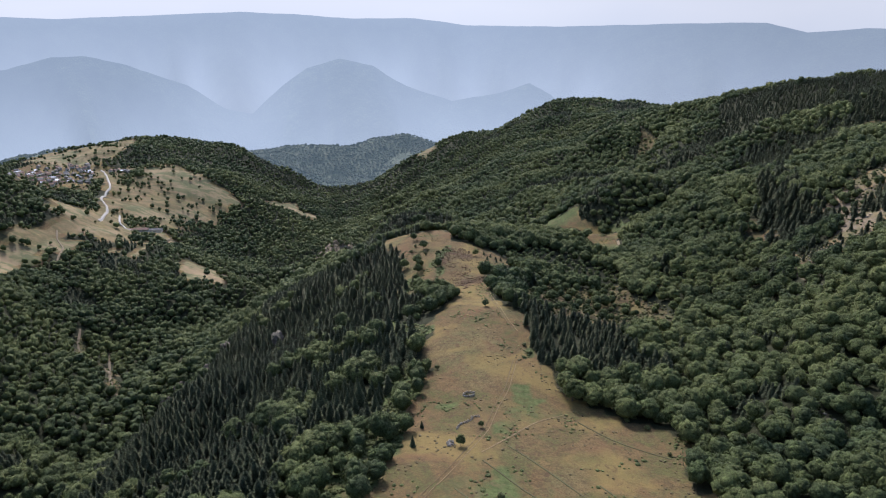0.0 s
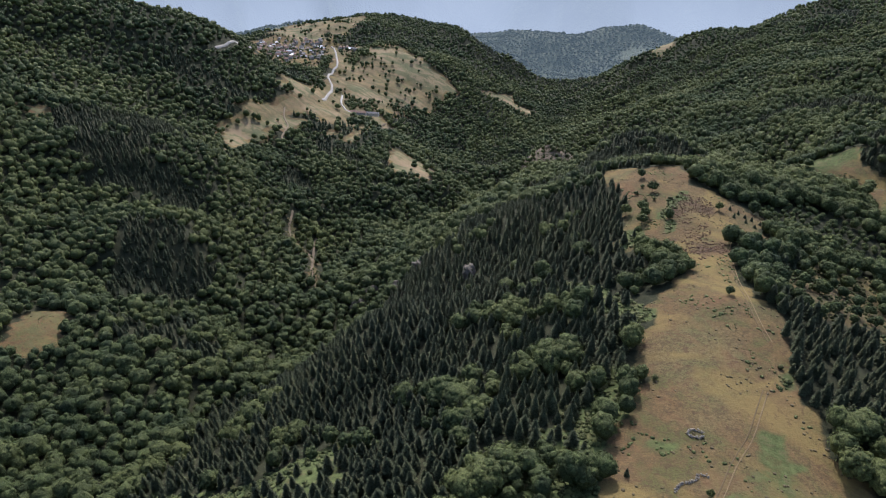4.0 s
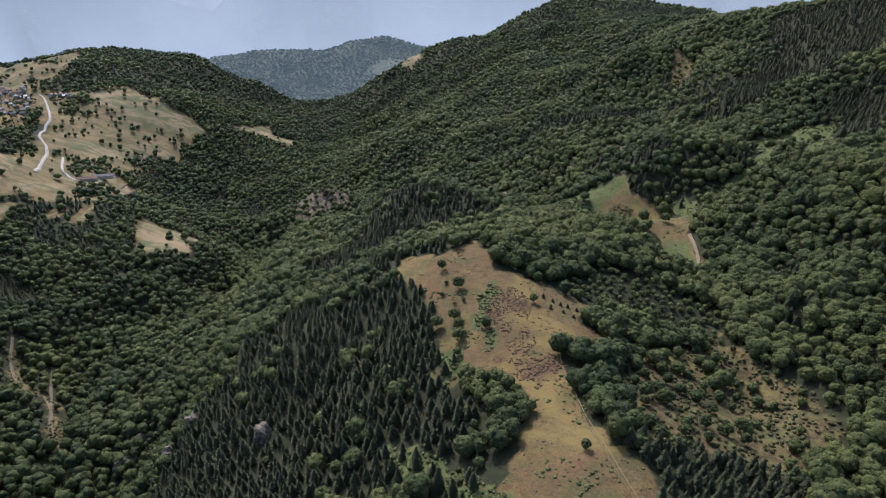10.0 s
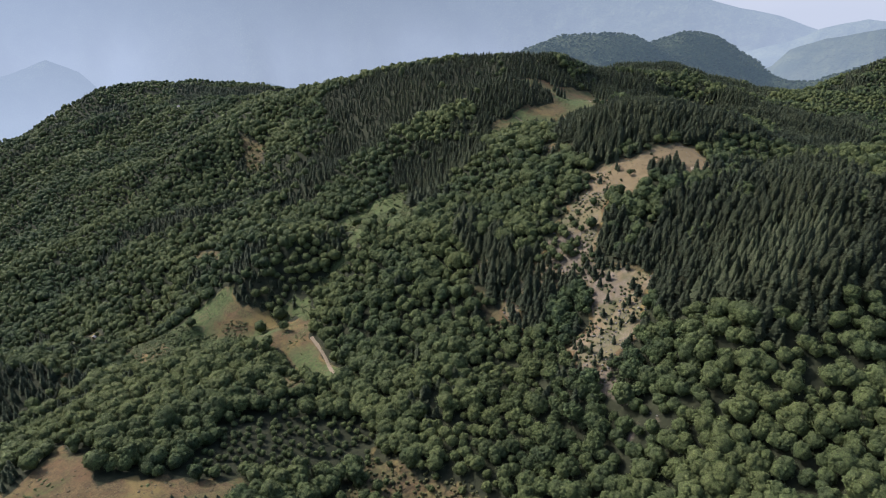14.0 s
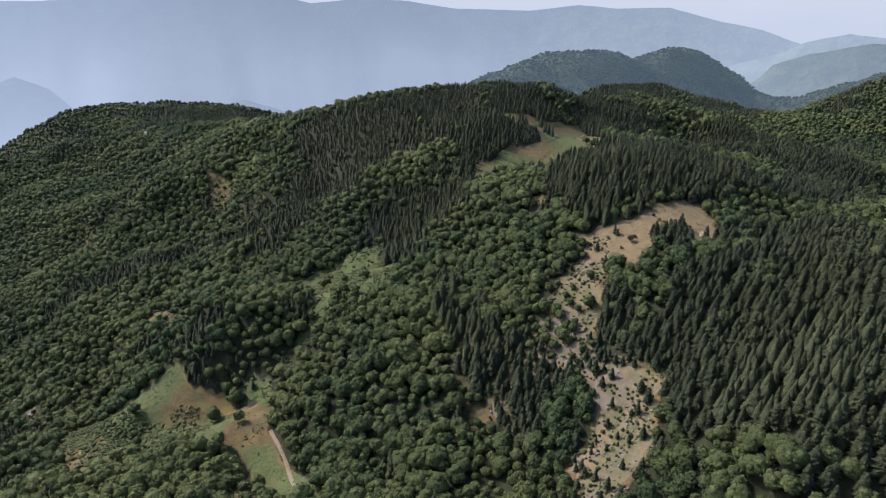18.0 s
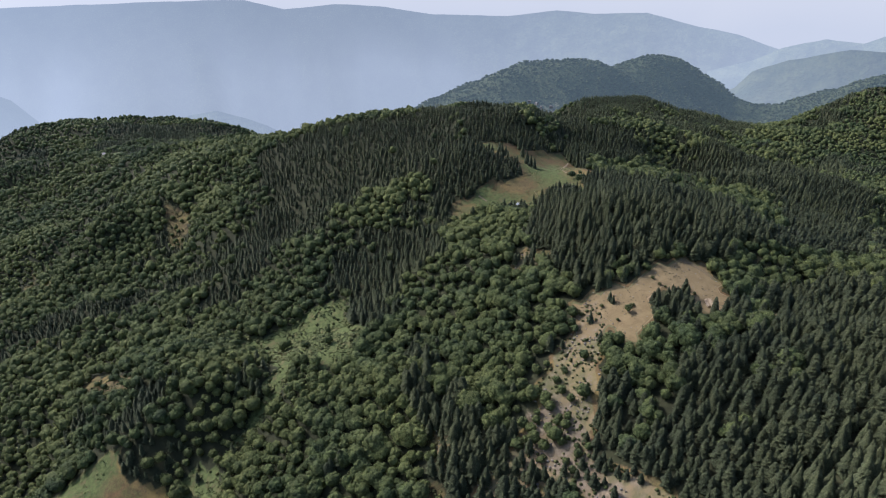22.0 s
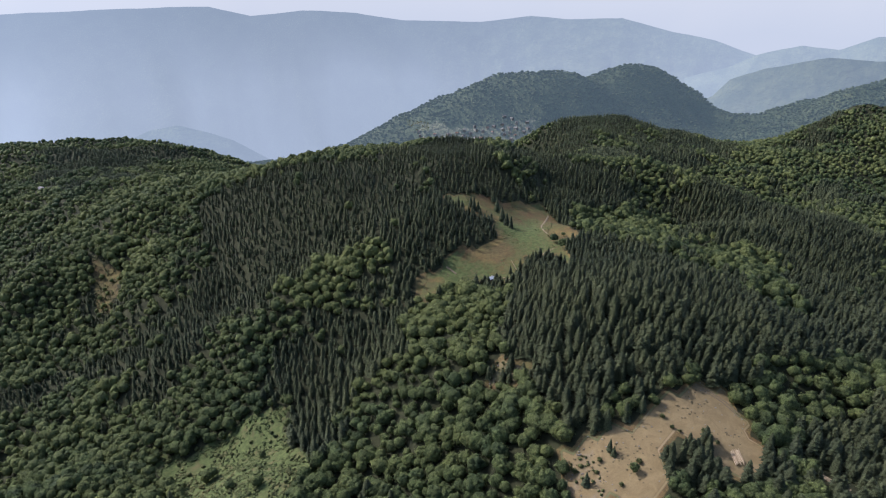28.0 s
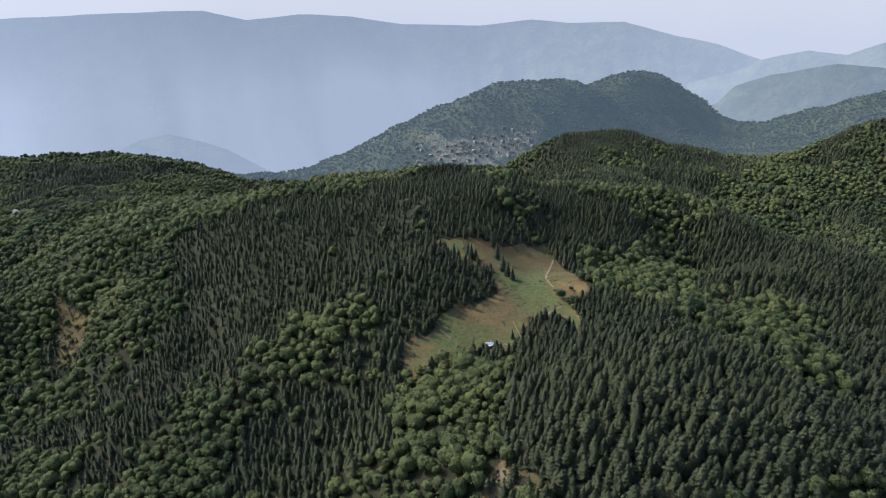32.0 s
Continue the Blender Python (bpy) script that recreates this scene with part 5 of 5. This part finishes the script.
for n, (x, y, tall) in enumerate(LONE_BROADLEAF):
    plant("meadow_tree", "lone leafy tree on the dry grass" if tall > 5.5 else "small leafy tree on the dry grass", "tree", BEECH_PARTS[n % 5], ("trunk", "crown"), at_ground(x, y), tall, tall * trng.uniform(0.9, 1.15), n * 1.7, "trees standing alone")
for n, (x, y, tall) in enumerate(LONE_CONIFER):
    plant("meadow_spruce", "dark spruce standing at the clearing" if tall > 5.5 else "small pine on the dry grass", "tree", SPRUCE_PARTS[n % 5], ("trunk", "crown"), at_ground(x, y), tall, tall * trng.uniform(1.0, 1.3), n * 2.1, "spruces at the clearings")
for n, (x, y) in enumerate(PINE_ROW):
    plant("young_pine", "low bushy young pine in a row", "tree", SPRUCE_PARTS[n % 5], ("trunk", "crown"), at_ground(x, y), trng.uniform(2.2, 3.4), 5.5, n * 1.3, "row of young pines")
for n, (x, y) in enumerate(SHRUBS):
    s = trng.uniform(1.6, 3.0)
    plant("bush", "low green bush on dry grass", "bush", BUSH_PARTS[n % 4], ("stem", "leaves"), at_ground(x, y), s, s * 1.4, n * 0.9, "bushes on the meadows")


# ---- ferns, heather, juniper and stones: too many to count ----
def spread(name, label, category, outlines, cell, chance, tall, wide, material, seed, patch=None, ragged=4, shape=3):
    r = np.random.default_rng(seed)
    px = [p[0] for o in outlines for p in o]
    py = [p[1] for o in outlines for p in o]
    x, y = np.meshgrid(np.arange(min(px) - 5, max(px) + 5, cell), np.arange(min(py) - 5, max(py) + 5, cell))
    x, y = x.ravel() + r.uniform(-0.5, 0.5, x.size) * cell, y.ravel() + r.uniform(-0.5, 0.5, x.size) * cell
    ok = within(outlines, x, y, ragged) & (r.uniform(0, 1, x.size) < chance)
    if patch is not None:
        ok &= fractal(x, y, 14, seed, 3) > patch
    x, y = x[ok], y[ok]
    n = len(x)
    shapes = [broadleaf_shape(r, shape, False) for _ in range(6)]
    size = r.triangular(0.5, 0.9, 1.6, n)
    place = np.stack([x, y, ground_z(x, y) - 0.22 * tall * size], -1)
    me = joined(name, shapes, r.integers(0, 6, n), place, tall * size, wide * size * r.uniform(0.8, 1.25, n), r.uniform(0, 6.28, n), material)
    return tagged(new(name, me), label, category, kind="stuff")


spread("heather", "dark reddish heather clumps on the spur", "heather", HEATHS, 1.3, 0.5, 0.45, 1.3, HEATHER, 31, 0.08, 16)
spread("ferns", "pale green bracken in the clearings", "bracken", FERNS, 1.9, 0.7, 0.8, 2.2, FERN, 32, -0.45, 9)
spread("meadow_ferns", "scattered bracken patches in the dry meadow", "bracken", MEADOWS, 2.2, 0.5, 0.5, 1.6, FERN, 33, 0.55)
spread("tussocks", "dry grass tussocks of the meadows", "grass", MEADOWS + BALD + SCRUB[:3], 2.2, 0.3, 0.35, 1.2, TUSSOCK, 34, 0.05)
spread("low_shrubs", "low green scrub on stony ground", "scrub", BARREN + SCREE + SCRUB, 2.4, 0.55, 1.5, 2.0, SHRUB, 35, -0.35)
spread("fern_bushes", "scattered green bushes among bracken", "scrub", FERNS, 5.0, 0.25, 2.4, 3.2, SHRUB, 38)
spread("loose_stones", "grey loose stones on the bare slope", "stones", BARREN + SCREE, 2.2, 0.4, 0.9, 1.3, STONE, 36, -0.1)
spread("meadow_stones", "small pale stones in the bald meadow", "stones", BALD, 3.2, 0.2, 0.5, 0.9, STONE, 37)


# ---- ruins and crags ----
def stone_mesh(seed):
    r = np.random.default_rng(seed)
    return mesh_from("stone", ICO_V * r.uniform(0.7, 1.2, (12, 1)) * (1, 0.8, 0.6), ICO_F, STONE, False)


STONES = [stone_mesh(k) for k in range(6)]


def stones_of(ob, spots, seed):
    """Stones heaped at places given round the thing's foot."""
    r = np.random.default_rng(seed)
    for n, (x, y, z, s) in enumerate(spots):
        p = new("stone", STONES[n % 6])
        p.parent = ob
        p.location, p.rotation_euler, p.scale = (x, y, z), (r.uniform(-0.4, 0.4), r.uniform(-0.4, 0.4), r.uniform(0, 6.28)), (s, s, s)


def ruin(name, label, x, y, spots, seed):
    ob = thing(name, label, "ruin", at_ground(x, y))
    z0 = ob.location.z
    stones_of(ob, [(a, b, float(ground_z(x + a, y + b)[0]) - z0 + h, s) for a, b, h, s in spots], seed)
    return ob


r = np.random.default_rng(41)
ring = [(2.6 * math.cos(a) + r.normal(0, 0.2), 2.0 * math.sin(a) + r.normal(0, 0.2), h, r.uniform(0.35, 0.6)) for h in (0.2, 0.7) for a in np.arange(0.5, 6.2, 0.3)]
ruin("stone_ring", "ring of grey stones of an old sheepfold", *RUIN_RING[0], ring, 1)
wall_line = smooth_line(RUIN_WALL, 0.8) - np.array(RUIN_WALL[0])
ruin("ruined_wall", "tumbled grey dry-stone wall on the spur", *RUIN_WALL[0], [(a + r.normal(0, 0.25), b + r.normal(0, 0.25), h, r.uniform(0.35, 0.65)) for a, b in wall_line for h in (0.15, 0.6)], 2)
ruin("stone_heap", "heap of grey stones beside a bush", *RUIN_HEAP[0], [(r.normal(0.8, 0.9), r.normal(1.6, 1.3), r.uniform(0.1, 0.7), r.uniform(0.35, 0.75)) for _ in range(26)], 3)


def crag(x, y, size, seed):
    q = np.random.default_rng(seed)
    bm = bmesh.new()
    bmesh.ops.create_icosphere(bm, subdivisions=3, radius=1.0)
    for v in bm.verts:
        k = 1 + 0.35 * noise.noise(v.co * 1.6 + Vector((seed, 0, 0))) + 0.15 * noise.noise(v.co * 5 + Vector((0, seed, 0)))
        v.co = Vector((v.co.x * 0.9, v.co.y * 0.7, v.co.z * 1.0)) * k * size
    me = bpy.data.meshes.new("rock_crag")
    bm.to_mesh(me)
    bm.free()
    me.materials.append(CRAG)
    ob = tagged(new("rock_crag", me), "weathered grey-brown rock crag on the wooded flank", "rock", "crags of the spur")
    ob.location, ob.rotation_euler = at_ground(x, y, size * 0.05), (0, 0, q.uniform(0, 6))


for n, (x, y) in enumerate(CRAGS):
    crag(x, y, 6.0 + 1.2 * (n % 3), n + 1)


# ---- houses ----
def box(bm, x0, y0, z0, x1, y1, z1):
    v = [bm.verts.new(c) for c in ((x0, y0, z0), (x1, y0, z0), (x1, y1, z0), (x0, y1, z0), (x0, y0, z1), (x1, y0, z1), (x1, y1, z1), (x0, y1, z1))]
    for f in ((0, 3, 2, 1), (4, 5, 6, 7), (0, 1, 5, 4), (1, 2, 6, 5), (2, 3, 7, 6), (3, 0, 4, 7)):
        bm.faces.new([v[i] for i in f])


def gabled(length, width, eaves, rise):
    """Walls with gables."""
    bm = bmesh.new()
    a, b = length / 2, width / 2
    p = [bm.verts.new(c) for c in ((-a, -b, -2.5), (a, -b, -2.5), (a, b, -2.5), (-a, b, -2.5), (-a, -b, eaves), (a, -b, eaves), (a, b, eaves), (-a, b, eaves), (-a, 0, eaves + rise), (a, 0, eaves + rise))]
    for f in ((0, 1, 5, 4), (2, 3, 7, 6), (1, 2, 6, 9, 5), (3, 0, 4, 8, 7), (3, 2, 1, 0)):
        bm.faces.new([p[i] for i in f])
    return bm


def roof_slabs(length, width, eaves, rise, over=0.6, thick=0.25):
    bm = bmesh.new()
    a, b = length / 2 + over, width / 2 + over
    low = eaves - rise * over / (width / 2)
    for s in (-1, 1):
        v = [bm.verts.new(c) for c in ((-a, s * b, low), (a, s * b, low), (a, 0, eaves + rise), (-a, 0, eaves + rise), (-a, s * b, low + thick), (a, s * b, low + thick), (a, 0, eaves + rise + thick), (-a, 0, eaves + rise + thick))]
        for f in ((0, 1, 2, 3), (7, 6, 5, 4), (0, 4, 5, 1), (2, 6, 7, 3), (1, 5, 6, 2), (3, 7, 4, 0)):
            bm.faces.new([v[i] for i in (f if s > 0 else f[::-1])])
    return bm


def make_house(name, label, category, size, wall, roof, chimney=True, group="", doors=True):
    length, width, eaves, rise = size
    ob = thing(name, label, category, group=group)
    part("wall", gabled(*size), wall, ob)
    top = part("roof", roof_slabs(*size), roof, ob)
    if chimney:
        bm = bmesh.new()
        box(bm, length * 0.2, width * 0.1, eaves + rise * 0.5, length * 0.2 + 0.8, width * 0.1 + 0.8, eaves + rise + 0.9)
        part("chimney", bm, RUBBLE, top)
    if doors:
        bm = bmesh.new()
        box(bm, -0.5, -width / 2 - 0.08, 0, 0.5, -width / 2 + 0.05, 2.0)
        part("door", bm, TIMBER, ob)
        for x in (-length * 0.3, length * 0.3):
            bm = bmesh.new()
            box(bm, x - 0.6, -width / 2 - 0.06, 1.0 if eaves < 4 else 3.6, x + 0.6, -width / 2 + 0.05, 2.2 if eaves < 4 else 5.0)
            part("window", bm, GLASS_DARK, ob)
    return ob


HOUSES = [
    make_house("village_house", "plastered village house with a red-brown tiled roof", "house", (11, 8, 5.2, 2.2), PLASTER, TILES, group="houses of the village"),
    make_house("village_house", "stone village house with a grey slate roof", "house", (10, 7.5, 4.8, 2.0), RUBBLE, SLATES, group="houses of the village"),
    make_house("village_house", "small stone house with a brown tiled roof", "house", (8, 6.5, 3.4, 1.8), RUBBLE, TILES, group="houses of the village"),
    make_house("village_barn", "barn with a pale sheet-metal roof", "barn", (13, 7, 3.6, 1.8), TIMBER, SHEET, False, "houses of the village"),
]
hr = random.Random(8)
spots = VILLAGE_HOUSES + VILLAGE_HOUSES_MORE + VILLAGE_EDGE
for n, (x, y) in enumerate(spots):
    k = n if n < 4 else hr.choice((0, 0, 1, 1, 1, 1, 2, 2, 2, 0, 1, 3))
    m = Matrix.Translation(at_ground(x, y)) @ Matrix.Rotation(0.4 + hr.gauss(0, 0.5) + hr.choice((0, 1.57)), 4, "Z")
    if n < 4:
        HOUSES[n].matrix_basis = m
    else:
        copy_thing(HOUSES[k], m)
FAR_HOUSES = [copy_thing(HOUSES[k], Matrix()) for k in (1, 2)]
for ob in FAR_HOUSES:
    tagged(ob, "small far house of a hamlet on the hillside", "house", "houses of the far hamlet")
for n, (x, y) in enumerate(HAMLET_HOUSES):
    m = Matrix.Translation(at_ground(x, y)) @ Matrix.Rotation(hr.uniform(0, 3.1), 4, "Z")
    if n < 2:
        FAR_HOUSES[n].matrix_basis = m
    else:
        copy_thing(FAR_HOUSES[n % 5 == 0], m)
for k in range(2):
    (x0, y0), (x1, y1) = FARM[k], FARM[k + 1]
    farm = make_house("farm_building", "long low farm building with a brown roof" if k == 0 else "long low stable with a pale roof", "barn", (46, 10, 3.2, 2.0), PLASTER, TILES if k == 0 else SLATES, False)
    farm.matrix_basis = Matrix.Translation(at_ground((x0 + x1) / 2, (y0 + y1) / 2)) @ Matrix.Rotation(0.12, 4, "Z")

for n, (x, y) in enumerate(RIDGE_BARNS):
    barn = make_house("hill_barn", "lone stone barn with a dark roof on the wooded ridge", "barn", (15, 8, 3.4, 1.8), RUBBLE, SLATES if n else TILES, False, "barns on the ridge")
    barn.matrix_basis = Matrix.Translation(at_ground(x, y)) @ Matrix.Rotation(0.5 + n, 4, "Z")

# the hut in the saddle, its fence and the things beside it
hut = make_house("hut", "small timber hut with a pale sheet-metal roof", "hut", (4.6, 3.4, 2.2, 0.8), TIMBER, SHEET)
hut.matrix_basis = Matrix.Translation(at_ground(*HUT[0])) @ Matrix.Rotation(-0.5, 4, "Z")
for x in (-2.6, 0, 2.6):
    bm = bmesh.new()
    box(bm, x * 0.8 - 0.08, -3.0, -0.4, x * 0.8 + 0.08, -2.84, 2.1)
    part("porch_post", bm, TIMBER, hut)
bm = bmesh.new()
box(bm, -2.6, -3.2, 2.1, 2.6, -1.72, 2.2)
part("porch_roof", bm, SHEET, hut, "flat pale porch roof")
shed = make_house("shed", "small dark timber shed by a strip of grass", "shed", (4.5, 3.2, 2.1, 0.7), TIMBER, SLATES, False)
shed.matrix_basis = Matrix.Translation(at_ground(*SHED[0])) @ Matrix.Rotation(0.7, 4, "Z")
for n, (x, y) in enumerate(HUT_ROW):
    ob = thing("firewood_stack", "low stack of pale split firewood", "firewood", at_ground(x, y), "stacks beside the hut")
    ob.rotation_euler = (0, 0, -0.9)
    for q in range(3):
        bm = bmesh.new()
        bmesh.ops.create_cone(bm, cap_ends=True, segments=7, radius1=0.28, radius2=0.24, depth=2.2, matrix=pose(0, 0.5 * (q - 1) * (q < 3), 0.25 + 0.38 * (q == 1), 0, 90, 0))
        part("billet", bm, LOGWOOD, ob)


def fence(points, height=1.2):
    line = smooth_line(points, 3.0)
    x0, y0, z0 = at_ground(*line[0])
    ob = thing("pasture_fence", "weathered wooden pasture fence in the saddle", "fence", (x0, y0, z0))
    last = None
    for x, y in line:
        z = at_ground(x, y)[2] - z0
        bm = bmesh.new()
        box(bm, x - x0 - 0.1, y - y0 - 0.1, z - 0.4, x - x0 + 0.1, y - y0 + 0.1, z + height)
        part("post", bm, LOGWOOD, ob)
        now = Vector((x - x0, y - y0, z))
        if last is not None:
            for h in (0.45, 0.95):
                a, b = last + Vector((0, 0, h)), now + Vector((0, 0, h))
                bm = bmesh.new()
                m = Matrix.Translation((a + b) / 2) @ (b - a).to_track_quat("Z", "Y").to_matrix().to_4x4()
                bmesh.ops.create_cone(bm, cap_ends=True, segments=6, radius1=0.09, radius2=0.09, depth=(b - a).length, matrix=m)
                part("rail", bm, LOGWOOD, ob)
        last = now


fence(FENCE)

# felled logs laid out on the bald meadow
(lx0, ly0), (lx1, ly1) = LOGS
pile = thing("log_pile", "row of long peeled logs lying on the meadow", "logs", at_ground((lx0 + lx1) / 2, (ly0 + ly1) / 2))
pile.rotation_euler = (0, 0, math.atan2(ly1 - ly0, lx1 - lx0))
lr = random.Random(2)
for n in range(8):
    bm = bmesh.new()
    bmesh.ops.create_cone(bm, cap_ends=True, segments=8, radius1=0.3, radius2=0.22, depth=lr.uniform(9, 11.5), matrix=pose(lr.uniform(-0.8, 0.8), (n - 3.5) * 0.62, 0.3 + lr.uniform(0, 0.12), 0, 90, lr.uniform(-3, 3)))
    part("log", bm, LOGWOOD, pile)
